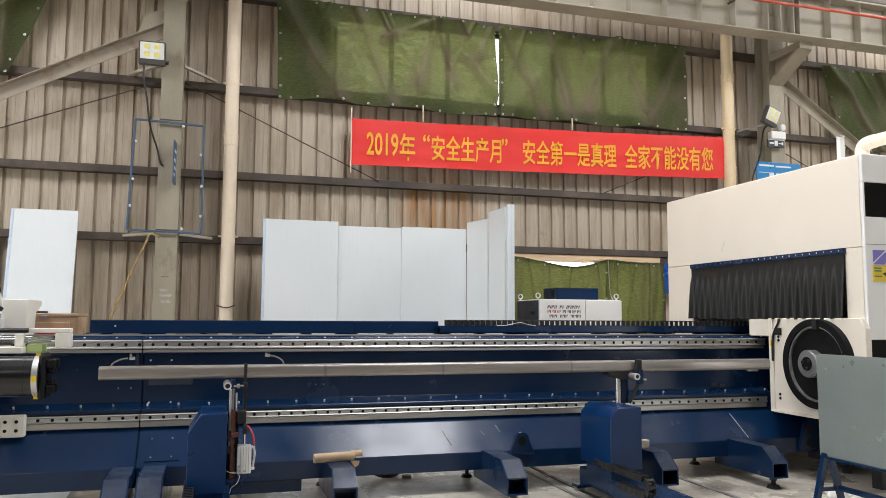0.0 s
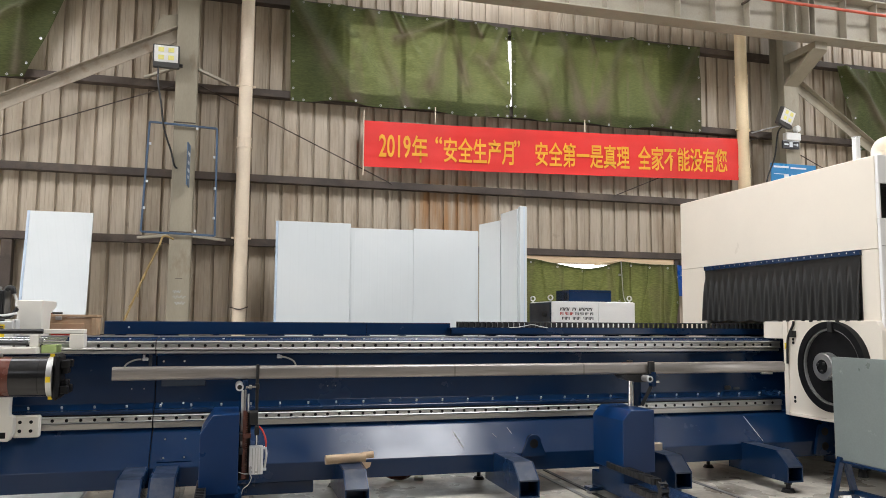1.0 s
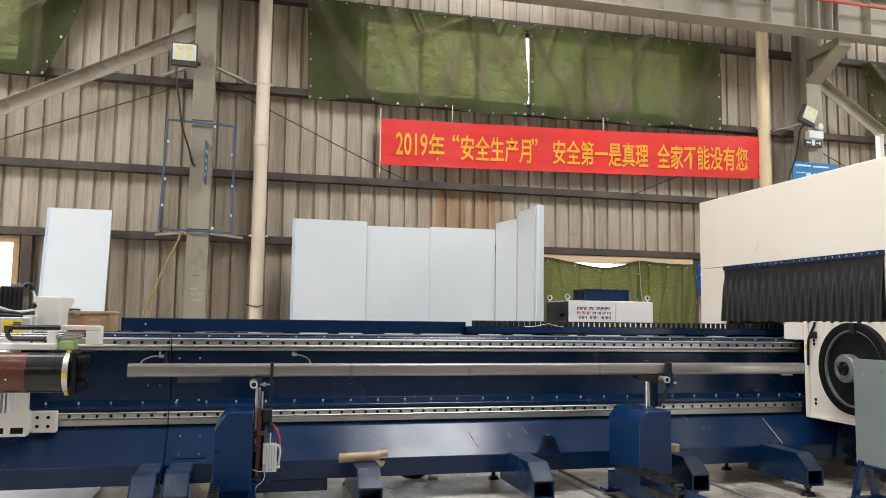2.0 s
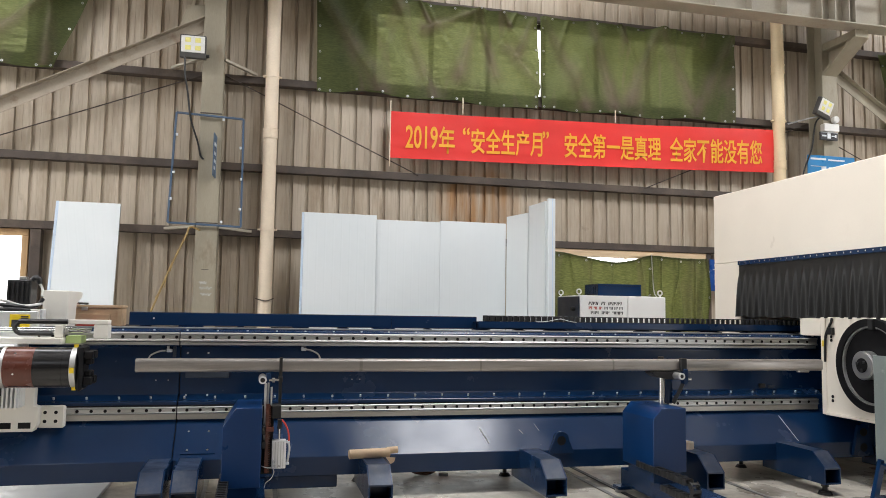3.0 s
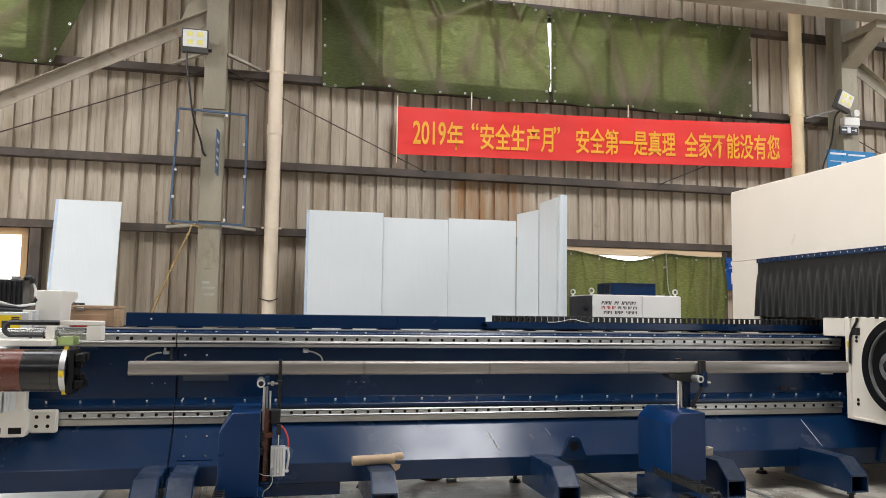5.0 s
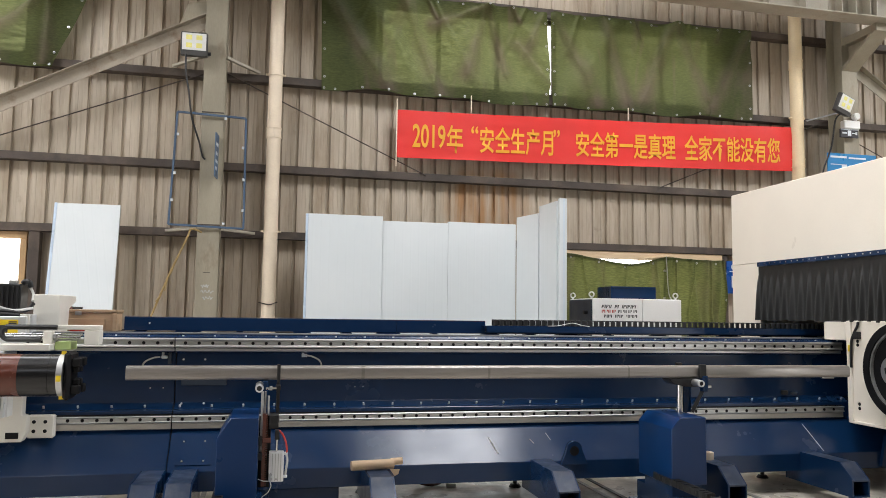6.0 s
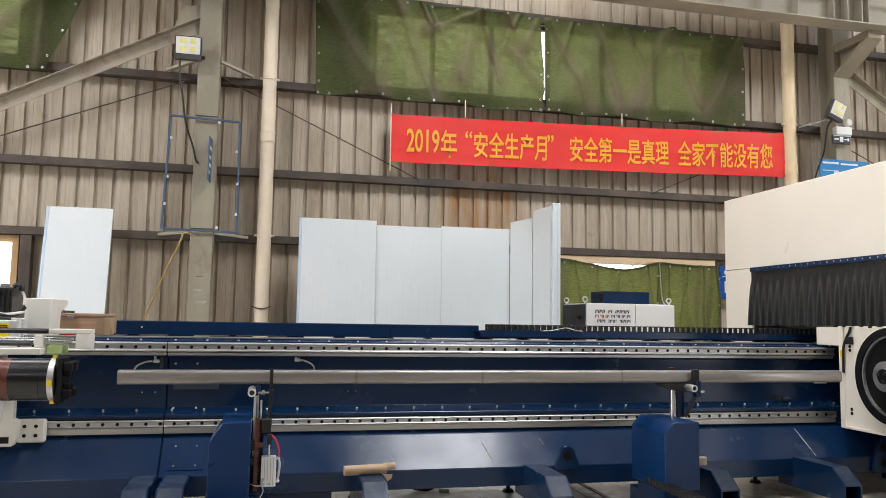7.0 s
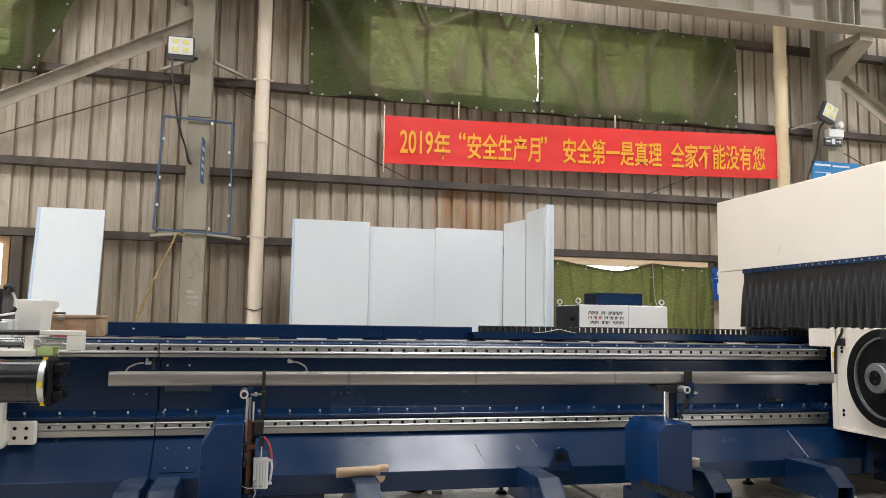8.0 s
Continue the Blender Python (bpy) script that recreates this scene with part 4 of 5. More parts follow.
part("edge_channel", box(3.640, 3.735, 8.90, 8.965, 0, 3.045, 0.006), "panel", p, "white folded edge channel")
part("edge_film", box(3.690, 3.698, 8.894, 8.8995, 0, 3.04), "foil", p, "pale blue protective film")
pl = slab("single white sandwich panel leaning by the wall", [(-2.40, 10.40), (-1.665, 10.40), (-1.665, 10.45), (-2.40, 10.45)], 2.92, lean=0.16)
film = box(-2.432, -2.401, 10.397, 10.45, 0, 2.922, 0.003)
for c in film.verts:
    c.co.y -= (2.92 - c.co.z) * 0.16
part("edge_film", film, "foil", pl, "pale blue protective film on the edge")

# ---- laser source cabinet ----
lc = thing("laser_source_cabinet", (4.97, 9.9, 0), "white laser source cabinet with dark side panel", "cabinet")
part("body", box(4.345, 5.61, 9.52, 10.30, 0.08, 1.845, 0.008), "white", lc)
part("side_panel", box(4.325, 4.344, 9.54, 10.28, 0.1, 1.83, 0.004), "blue_side", lc, "dark slate-blue side panel")
part("door", box(4.335, 5.035, 9.498, 9.519, 0.12, 1.845, 0.004), "white", lc)
part("door", box(5.043, 5.61, 9.498, 9.519, 0.12, 1.838, 0.004), "white", lc)
part("plinth", box(4.37, 5.58, 9.55, 10.25, 0, 0.08), "black", lc)
part("knob", rod((4.324, 9.66, 1.66), (4.27, 9.66, 1.66), 0.03, 14, bevel=0.005), "black", lc)
for x, y in ((4.375, 9.62), (5.565, 9.56), (4.375, 10.26)):
    e = part("eyebolt", ring((x, y, 1.898), "y", 0.040, 0.025, 0.018, 20), "alu", lc, "steel lifting eye")
    part("shank", rod((x, y + 0.009, 1.845), (x, y + 0.009, 1.862), 0.014, 10), "alu", e)
for mat, x, z, hgt, n, step, gaps, slope in (("ink", 4.455, 1.738, 0.044, 24, 0.0205, (7, 8, 12, 13), 0.012), ("red", 4.46, 1.675, 0.040, 11, 0.0185, (3, 7), 0.0),
                                             ("ink", 4.69, 1.675, 0.038, 15, 0.0185, (3, 7, 11), 0.0), ("ink", 4.49, 1.612, 0.040, 24, 0.0200, (6, 7, 14, 15), 0.0)):
    for k in range(n):
        if k in gaps:
            continue
        xa = x + k * step
        low = z - hgt / 2 + (hgt * 0.45 if k % 3 == 1 else 0)
        q = prism([(xa, low), (xa + step * 0.55, low), (xa + step * 0.55 + slope, z + hgt / 2), (xa + slope, z + hgt / 2)], "y", 9.4945, 9.4978)
        part("printed_bar", q, mat, lc)
bx = thing("blue_control_box", (4.92, 9.85, 1.845), "dark blue steel box standing on the cabinet", "box")
part("body", box(4.69, 5.35, 9.70, 10.15, 1.848, 2.015, 0.006), "blue", bx)
part("lid_seam", box(4.70, 5.34, 9.697, 9.6995, 1.985, 1.99), "hole", bx)
part("vent_slot", box(4.686, 4.6895, 9.78, 9.80, 1.88, 1.98), "hole", bx)
part("vent_slot", box(4.686, 4.6895, 9.84, 9.86, 1.88, 1.98), "hole", bx)
wr = thing("white_conduit", (6.0, 10.5, 1.8), "thin bent white conduit in front of the tarpaulin", "conduit")
part("pipe", hose([(5.98, 10.55, 2.52), (5.985, 10.54, 2.3), (5.99, 10.5, 1.95), (6.01, 10.4, 1.85), (5.95, 10.2, 1.845), (5.62, 10.1, 1.86), (5.5, 10.1, 1.853)], 0.007, 7), "galv", wr)

# ---- tube-cutting machine: bed ----
BED_OUTLINE = [(6.95, 1.395), (6.86, 1.395), (6.86, 1.388), (6.725, 1.388), (6.725, 1.262), (6.83, 1.250), (6.83, 0.845), (6.745, 0.803), (6.72, 0.797), (6.72, 0.640),
               (6.68, 0.612), (6.45, 0.358), (6.45, 0.203), (6.68, 0.203), (6.72, 0.56), (7.40, 0.60), (7.40, 1.395)]
HOLE = 0.1063


def bed_section(x0, x1, label, rail_x1):
    b = thing("machine_bed", ((x0 + x1) / 2, 7.2, 0), label, "machine bed", "bed sections")
    part("body", prism(BED_OUTLINE, "x", x0, x1, 0.004), "blue", b, smooth=None)
    part("top_plate", box(x0, x1, 6.955, 7.395, 1.3955, 1.402, 0.003), "blue", b)
    part("upper_rail", prism([(6.68, 1.300), (6.7245, 1.300), (6.7245, 1.376), (6.68, 1.376), (6.675, 1.366), (6.687, 1.350), (6.687, 1.322), (6.675, 1.310)], "x", x0, rail_x1), "steel", b, "ground steel linear guide rail")
    part("upper_seat", box(x0, rail_x1, 6.70, 6.7245, 1.268, 1.294, 0.003), "steel", b, "bright machined rail seat")
    part("lower_rail", prism([(6.68, 0.702), (6.7195, 0.702), (6.7195, 0.757), (6.68, 0.757), (6.675, 0.750), (6.684, 0.742), (6.684, 0.716), (6.675, 0.708)], "x", x0, rail_x1), "steel", b, "ground steel linear guide rail")
    part("lower_seat", box(x0, rail_x1, 6.693, 6.7195, 0.650, 0.699, 0.003), "strip", b, "dull machined rail seat")
    part("rail_gap", box(x0, rail_x1, 6.705, 6.7195, 0.7585, 0.7685), "hole", b)
    holes, bolts = bmesh.new(), bmesh.new()
    x = math.ceil((x0 + 1.51) / HOLE) * HOLE - 1.51
    while x < rail_x1 - 0.02:
        if x > x0 + 0.01:
            rod((x, 6.6835, 1.336), (x, 6.70, 1.336), 0.0135, 10, bm=holes)
            rod((x, 6.6805, 0.729), (x, 6.70, 0.729), 0.0135, 10, bm=holes)
        x += HOLE
    tagged(part("bolt_hole", holes, "hole", b, "dark counterbored bolt holes"), kind="stuff")
    x = math.ceil(x0 / 0.251) * 0.251 + 0.024
    while x < x1 - 0.05:
        rod((x, 6.80, 1.388), (x, 6.80, 1.397), 0.0085, 8, bm=bolts)
        rod((x, 6.775, 0.812), (x, 6.763, 0.834), 0.0085, 8, bm=bolts)
        x += 0.25
    tagged(part("bolt", bolts, "zinc", b, "bright bolt heads"), kind="stuff")
    rack = box(x0, x1, 6.97, 7.17, 1.4025, 1.411)
    tagged(part("gear_rack", rack, "rack", b, "dusty grey gear rack strip"), kind="")
    return b


bed_l = bed_section(-5.3, -0.533, "navy blue painted steel machine bed with guide rails, outer section", -0.533)
bed_r = bed_section(-0.524, 6.15, "navy blue painted steel machine bed with guide rails, main section", 5.73)
part("cover_plate", prism([(6.650, 0.579), (6.485, 0.397), (6.480, 0.402), (6.645, 0.584)], "x", -0.47, -0.20), "blue", bed_r)
for x in (-0.42, -0.26):
    for y in (6.625, 6.505):
        z = 0.612 - (6.68 - y) * 1.104 + 0.008
        part("cover_screw", rod((x, y, z - 0.004), (x, y - 0.009, z + 0.004), 0.008, 8), "chrome", bed_r)
part("weld_line", bar((5.24, 6.666, 0.598), (5.31, 6.465, 0.376), 0.0045, 0.003), "print_white", bed_r, "pale scratched weld line")
for x, y, dx, dy, w in ((2.09, 6.62, 0.055, -0.11, 0.010), (2.10, 6.60, 0.05, -0.09, 0.018), (2.62, 6.64, 0.03, -0.05, 0.006), (2.46, 6.60, 0.03, -0.03, 0.012)):
    za, zb = 0.612 - (6.68 - y) * 1.104, 0.612 - (6.68 - y - dy) * 1.104
    part("scratch", bar((x, y - 0.001, za), (x + dx, y + dy - 0.001, zb), w, 0.002), "galv", bed_r, "pale paint scratch")
bracket = part("junction_box", box(-0.48, -0.12, 6.79, 6.829, 0.985, 1.045, 0.005), "blue_side", bed_r)
# near-black filler standing in for the shade inside the open bed joint
part("joint_gap_shade", prism([(y + 0.014, z - 0.004) for y, z in BED_OUTLINE], "x", -0.5325, -0.5245), "hole", bed_l, smooth=None)
part("joint_strip", box(-0.59, -0.565, 6.80, 6.829, 1.16, 1.25, 0.002), "blue_side", bed_l)
for x in (0.95, 1.02, -0.72, -0.62):
    part("tapped_hole", rod((x, 6.829, 0.965), (x, 6.827, 0.965), 0.006, 8), "galv", bed_r if x > 0 else bed_l)
part("outlet_cover", box(5.13, 5.20, 6.80, 6.829, 0.862, 0.902, 0.006), "black", bed_r)
part("outlet_cover", box(5.24, 5.31, 6.81, 6.829, 0.862, 0.885, 0.004), "blue_side", bed_r)
for x, y, z in ((-0.47, 6.823, 1.197), (-0.299, 6.823, 1.197), (-0.469, 6.785, 0.842), (-0.294, 6.785, 0.842)):
    part("cap_screw", rod((x, y + 0.006, z), (x, y - 0.008, z), 0.0085, 10), "zinc", bed_r)


def lug(x, w, z0, z1, holes, label):
    q = bmesh.new()
    n = 16
    r = w * 0.36
    outline = [(x - w * 0.62, z0), (x + w * 0.62, z0)] + [(x + r * math.cos(math.pi * i / n), z1 - r + r * math.sin(math.pi * i / n)) for i in range(n + 1)]
    prism(outline, "y", 6.412, 6.448, 0.003, bm=q)
    o = part("lifting_lug", q, "blue", bed_r, label)
    # each eye is a solid disc, its dark see-through painted in
    for hz in holes:
        part("eye", rod((x, 6.4105, hz), (x, 6.43, hz), 0.042, 22), "hole", o)


lug(2.80, 0.20, 0.33, 0.530, (0.445,), "lifting lug with a round eye")
lug(6.02, 0.20, 0.225, 0.540, (0.455, 0.305), "lifting lug with two round eyes")


def foot(x, w, on, dz=0.0):
    a, b, t = x - w / 2, x + w / 2, 0.012
    side = [(6.66, 0.105), (5.80, 0.105), (5.80, 0.250 + dz), (5.95, 0.375 + dz), (6.449, 0.375 + dz), (6.449, 0.202), (6.66, 0.202)]
    f = part("foot", prism(side, "x", a, a + t), "blue", on, "welded box foot on a levelling screw")
    part("side_plate", prism(side, "x", b - t, b), "blue", f)
    part("slope_plate", prism([(5.80, 0.250 + dz), (5.95, 0.375 + dz), (5.95, 0.362 + dz), (5.80, 0.237 + dz)], "x", a + t, b - t), "blue_dusty", f, "dusty sloped plate")
    part("top_plate", box(a + t, b - t, 5.951, 6.449, 0.362 + dz, 0.375 + dz), "blue_dusty", f)
    part("bottom_plate", box(a + t, b - t, 5.80, 6.66, 0.105, 0.118), "blue", f)
    part("inner_plate", box(a + t, b - t, 6.02, 6.03, 0.118, 0.36), "blue", f)
    part("levelling_screw", rod((x, 5.90, 0.03), (x, 5.90, 0.105), 0.022, 12), "black", f)
    part("pad", rod((x, 5.90, 0.0), (x, 5.90, 0.03), 0.065, 20, r2=0.05), "black", f)
    part("lock_nut", rod((x, 5.90, 0.07), (x, 5.90, 0.095), 0.034, 6), "black", f)


for x, w in ((-0.616, 0.185), (-0.380, 0.19), (1.066, 0.19), (2.505, 0.185), (3.96, 0.17), (5.13, 0.172), (-3.0, 0.19)):
    foot(x, w, bed_r if x > -0.5 else bed_l)
for x in (-3.0, -0.616, -0.380, 1.066, 2.505, 3.96, 5.13):
    lg = part("rear_leg", box(x - 0.06, x + 0.06, 7.06, 7.22, 0.13, 0.565, 0.006), "blue", bed_r if x > -0.5 else bed_l)
    part("levelling_screw", rod((x, 7.14, 0.02), (x, 7.14, 0.13), 0.02, 12), "black", lg)
    part("levelling_pad", rod((x, 7.14, 0.0), (x, 7.14, 0.03), 0.06, 18, r2=0.04), "black", lg)
part("low_beam", box(0.10, 0.80, 6.47, 6.60, 0.10, 0.202, 0.006), "blue", bed_r)
part("drain_box", box(4.02, 4.36, 6.50, 6.66, 0.095, 0.2015, 0.006), "blue", bed_r)

# guard beam and cable chain along the back of the bed
gb = thing("guard_beam", (2.2, 7.45, 1.4), "navy blue steel guard beam along the back of the bed", "beam")
for a, b, top in ((-1.043, 1.40, 1.541), (1.404, 2.28, 1.541), (2.284, 6.15, 1.492)):
    part("beam", prism([(7.41, 1.420), (7.425, 1.414), (7.50, 1.414), (7.50, top), (7.425, top), (7.41, top - 0.007)], "x", a, b), "blue", gb)
x = -0.95
i = 0
while x < 6.0:
    w = (0.10, 0.22, 0.06, 0.16)[i % 4]
    part("spacer", box(x, x + w, 7.36, 7.49, 1.4025, 1.4135), "blue", gb)
    x += w + (0.24, 0.31, 0.45, 0.28)[i % 4]
    i += 1
part("bolt", rod((-0.83, 7.409, 1.485), (-0.83, 7.402, 1.485), 0.008, 10), "zinc", gb)
part("chain_tray", box(2.24, 6.15, 7.20, 7.409, 1.478, 1.496, 0.003), "blue", gb)
part("tray_lip", box(2.24, 6.15, 7.196, 7.1995, 1.436, 1.498), "blue", gb)

ch = thing("cable_chain", (4.0, 7.27, 1.497), "black plastic cable drag chain lying in its tray", "cable chain")
link_bm = bmesh.new()
box(0.0, 0.042, 7.215, 7.229, 1.497, 1.557, 0.005, bm=link_bm)
box(0.010, 0.032, 7.315, 7.329, 1.497, 1.557, 0.003, bm=link_bm)
box(0.014, 0.036, 7.229, 7.315, 1.547, 1.557, bm=link_bm)
box(0.014, 0.036, 7.229, 7.315, 1.497, 1.504, bm=link_bm)
first = part("link", link_bm, "black", ch)
first.location.x = 2.31
for k in range(1, 62):
    o = first.copy()
    scene.collection.objects.link(o)
    o.location.x = 2.31 + k * 0.0605
part("shelf", box(-2.3, -1.06, 7.405, 7.95, 1.385, 1.400, 0.003), "blue", bed_l)
solid("loose_wire", hose([(2.85, 7.192, 1.499), (2.95, 7.19, 1.503), (3.05, 7.20, 1.522), (3.12, 7.205, 1.530), (3.2, 7.19, 1.510), (3.28, 7.192, 1.499)], 0.0035, 6), "cable_white", "loose pale wire lying over the chain tray", "wire")

# ---- work-piece: square steel tube ----
tb = bmesh.new()
R, T = 0.05, 0.026
outer = []
for cy, cz, a0 in ((R - T, R - T, 0), (-R + T, R - T, 90), (-R + T, -R + T, 180), (R - T, -R + T, 270)):
    for k in range(5):
        a = radians(a0 + 22.5 * k)
        outer.append((5.95 + cy + T * math.cos(a), 1.152 + cz + T * math.sin(a)))
n = len(outer)
rings = []
for x, s in ((-0.762, 0.88), (-0.762, 1.0), (5.14, 1.0), (5.14, 0.88)):
    rings.append([tb.verts.new((x, 5.95 + (y - 5.95) * s, 1.152 + (z - 1.152) * s)) for y, z in outer])
rings.append([tb.verts.new((4.9, 5.95 + (y - 5.95) * 0.88, 1.152 + (z - 1.152) * 0.88)) for y, z in outer])
rings.insert(0, [tb.verts.new((-0.5, 5.95 + (y - 5.95) * 0.88, 1.152 + (z - 1.152) * 0.88)) for y, z in outer])
for a, b in zip(rings, rings[1:]):
    for i in range(n):
        tb.faces.new((a[i], a[(i + 1) % n], b[(i + 1) % n], b[i]))
tb.faces.new(rings[0])
tb.faces.new(rings[-1])
tube = thing("square_steel_tube", (2.19, 5.95, 1.1), "long raw square steel tube resting on the roller supports", "steel tube")
part("body", tb, "tube", tube)
for x, w in ((0.905, 0.012), (1.885, 0.009), (3.06, 0.008)):
    wm = bmesh.new()
    loops = [[wm.verts.new((xx, 5.95 + (y - 5.95) * 1.008, 1.152 + (z - 1.152) * 1.008)) for y, z in outer] for xx in (x - w, x + w)]
    for i in range(n):
        wm.faces.new((loops[0][i], loops[0][(i + 1) % n], loops[1][(i + 1) % n], loops[1][i]))
    part("weld_mark", wm, "weld", tube, "dark blued weld mark round the tube")

# small pneumatic fittings on the bed
for x, z in ((-0.63, 1.217), (0.50, 1.232)):
    pf = thing("pneumatic_fitting", (x, 6.8, z), "white push-in elbow with a clear hose on the bed", "hose fitting", "hose fittings")
    part("elbow", box(x - 0.012, x + 0.035, 6.795, 6.829, z - 0.014, z + 0.014, 0.005), "print_white", pf)
    part("tip", rod((x, 6.812, z + 0.01), (x, 6.812, z + 0.035), 0.010, 10), "print_white", pf)
    d = -1 if x < 0 else 1
    part("tube", hose([(x + d * 0.02, 6.80, z), (x + d * 0.07, 6.79, z - 0.006), (x + d * 0.13, 6.775, z - 0.035), (x + d * 0.155, 6.80, z - 0.075), (x + d * 0.15, 6.826, z - 0.10)], 0.007, 8), "cable_white", pf)


# ---- tube supports ----
def support_post(x0, w, top, cx, cz):
    s = thing("tube_support", (x0 + w / 2, 5.9, 0), "blue painted tube support post with roller head", "tube support", "tube supports")
    out = [(x0, 0.295), (x0 + w, 0.295), (x0 + w, top), (x0 + cx, top), (x0, top - cz)]
    part("housing", prism(out, "y", 5.65, 6.20, 0.004), "blue_bright", s)
    part("base_block", box(x0 + 0.03, x0 + w - 0.02, 5.70, 6.15, 0.205, 0.294), "blue", s)
    part("base_beam", box(x0 + 0.06, x0 + w + 0.04, 4.6, 6.36, 0.06, 0.204, 0.006), "blue", s)
    for y in (4.75, 6.30):
        part("base_plate", box(x0 - 0.02, x0 + w + 0.10, y - 0.06, y + 0.06, 0.03, 0.059, 0.004), "blue", s)
        part("levelling_pad", rod((x0 + 0.03, y, 0.0), (x0 + 0.03, y, 0.03), 0.05, 16), "galv", s)
        part("levelling_pad", rod((x0 + w + 0.06, y, 0.0), (x0 + w + 0.06, y, 0.03), 0.05, 16), "galv", s)
    # drag chain: an upper run, a turn at its front end and a lower run lying on the beam
    run = [(5.90 - 0.052 * k, 0.325, 0.0) for k in range(15)]
    run += [(5.12 - 0.058 * math.sin(radians(a)), 0.267 + 0.058 * math.cos(radians(a)), a) for a in (35, 80, 125)]
    run += [(5.14 + 0.052 * k, 0.209, 180.0) for k in range(8)]
    chain = part("cable_chain", box(x0 - 0.012, x0 + 0.052, 5.88, 5.935, 0.296, 0.352, 0.004), "black", s, "black cable drag chain")
    lk = bmesh.new()
    for xa in (-0.036, 0.028):
        box(xa, xa + 0.008, -0.025, 0.025, -0.026, 0.026, 0.004, bm=lk)
    for za in (-0.024, 0.018):
        box(-0.028, 0.028, -0.011, 0.011, za, za + 0.006, bm=lk)
    tilted(lk, Matrix.Translation(ORIGIN[chain.name]))
    first = part("link", lk, "black", chain)
    first.matrix_local = pose(x0 + 0.02, run[0][0], run[0][1], run[0][2]) 
    first.location -= ORIGIN[chain.name]
    for y, z, turn in run[1:]:
        o = first.copy()
        scene.collection.objects.link(o)
        o.matrix_local = pose(x0 + 0.02, y, z, turn)
        o.location -= ORIGIN[chain.name]
    return s


sl = support_post(-0.117, 0.275, 0.865, 0.088, 0.14)
part("guide_bar", box(0.170, 0.188, 5.78, 5.80, 0.60, 1.03, 0.002), "steel", sl)
part("guide_bar", box(0.192, 0.206, 5.79, 5.83, 0.60, 1.03, 0.002), "rack", sl)
part("guide_rod", rod((0.222, 5.80, 0.86), (0.222, 5.80, 1.0), 0.008, 10), "steel", sl)
part("head_block", box(0.180, 0.215, 5.83, 6.02, 1.0, 1.099, 0.005), "blue", sl)
r = part("roller", rod((0.155, 5.80, 1.052), (0.155, 6.03, 1.052), 0.030, 20), "steel", sl)
part("roller_rim", ring((0.155, 5.785, 1.052), "y", 0.029, 0.018, 0.014, 24), "alu", r, "bright roller rim")
part("roller_bearing", rod((0.155, 5.79, 1.052), (0.155, 5.80, 1.052), 0.019, 16), "black", r)
part("tension_screw", rod((0.20, 5.81, 1.05), (0.275, 5.81, 1.05), 0.010, 10), "chrome", sl)
part("screw_nut", rod((0.225, 5.81, 1.05), (0.245, 5.81, 1.05), 0.017, 6), "galv", sl)
part("guard_bar", box(0.276, 0.300, 5.87, 5.893, 0.80, 1.215, 0.003), "black", sl, "black upright guard bar")
part("guard_foot", box(0.270, 0.305, 5.85, 5.892, 1.03, 1.07, 0.004), "black", sl)
part("slide_block", box(0.228, 0.296, 5.74, 5.85, 0.775, 0.872, 0.005), "black", sl)
rk = bmesh.new()
box(0.186, 0.210, 5.74, 5.77, 0.38, 0.88, bm=rk)
for k in range(34):
    box(0.210, 0.222, 5.74, 5.77, 0.385 + k * 0.0145, 0.392 + k * 0.0145, bm=rk)
part("tooth_rack", rk, "red_brown", sl, "greasy brown toothed rack")
part("bearing_block", box(0.160, 0.186, 5.72, 5.80, 0.66, 0.72, 0.004), "black", sl)
part("bearing_block", box(0.186, 0.246, 5.72, 5.775, 0.68, 0.715, 0.004), "red_brown", sl)
part("bearing_block", box(0.160, 0.190, 5.72, 5.80, 0.56, 0.61, 0.004), "black", sl)
part("back_plate", box(0.162, 0.245, 5.80, 5.815, 0.36, 0.86, 0.003), "hole", sl)
cyl = part("pneumatic_cylinder", box(0.236, 0.338, 5.69, 5.78, 0.418, 0.620, 0.007, seg=2), "alu", sl, "silver aluminium pneumatic cylinder")
for xx in (0.258, 0.278, 0.298, 0.316):
    part("groove", box(xx, xx + 0.004, 5.6885, 5.6905, 0.425, 0.612), "galv", cyl)
part("piston_rod", rod((0.288, 5.735, 0.62), (0.288, 5.735, 0.70), 0.009, 12), "chrome", cyl)
part("rod_clevis", box(0.272, 0.304, 5.72, 5.75, 0.70, 0.77, 0.004), "black", cyl)
part("red_hose", hose([(0.300, 5.73, 0.765), (0.325, 5.72, 0.74), (0.348, 5.71, 0.69), (0.357, 5.71, 0.635), (0.354, 5.72, 0.605)], 0.0065, 8), "cable_red", cyl, "red air hose")
part("clear_hose", hose([(0.354, 5.72, 0.605), (0.362, 5.71, 0.56), (0.356, 5.71, 0.50), (0.350, 5.72, 0.455)], 0.008, 8), "cable_white", cyl)
for z in (0.607, 0.45):
    part("hose_elbow", box(0.338, 0.364, 5.71, 5.73, z - 0.010, z + 0.010, 0.004), "print_white", cyl)
part("signal_wire", hose([(0.165, 5.70, 0.44), (0.20, 5.68, 0.43), (0.235, 5.68, 0.428)], 0.003, 6), "cable_white", sl)
part("signal_wire", hose([(0.25, 5.70, 0.418), (0.255, 5.69, 0.39), (0.235, 5.68, 0.35), (0.20, 5.69, 0.32), (0.19, 5.70, 0.28)], 0.003, 6), "cable_white", sl)

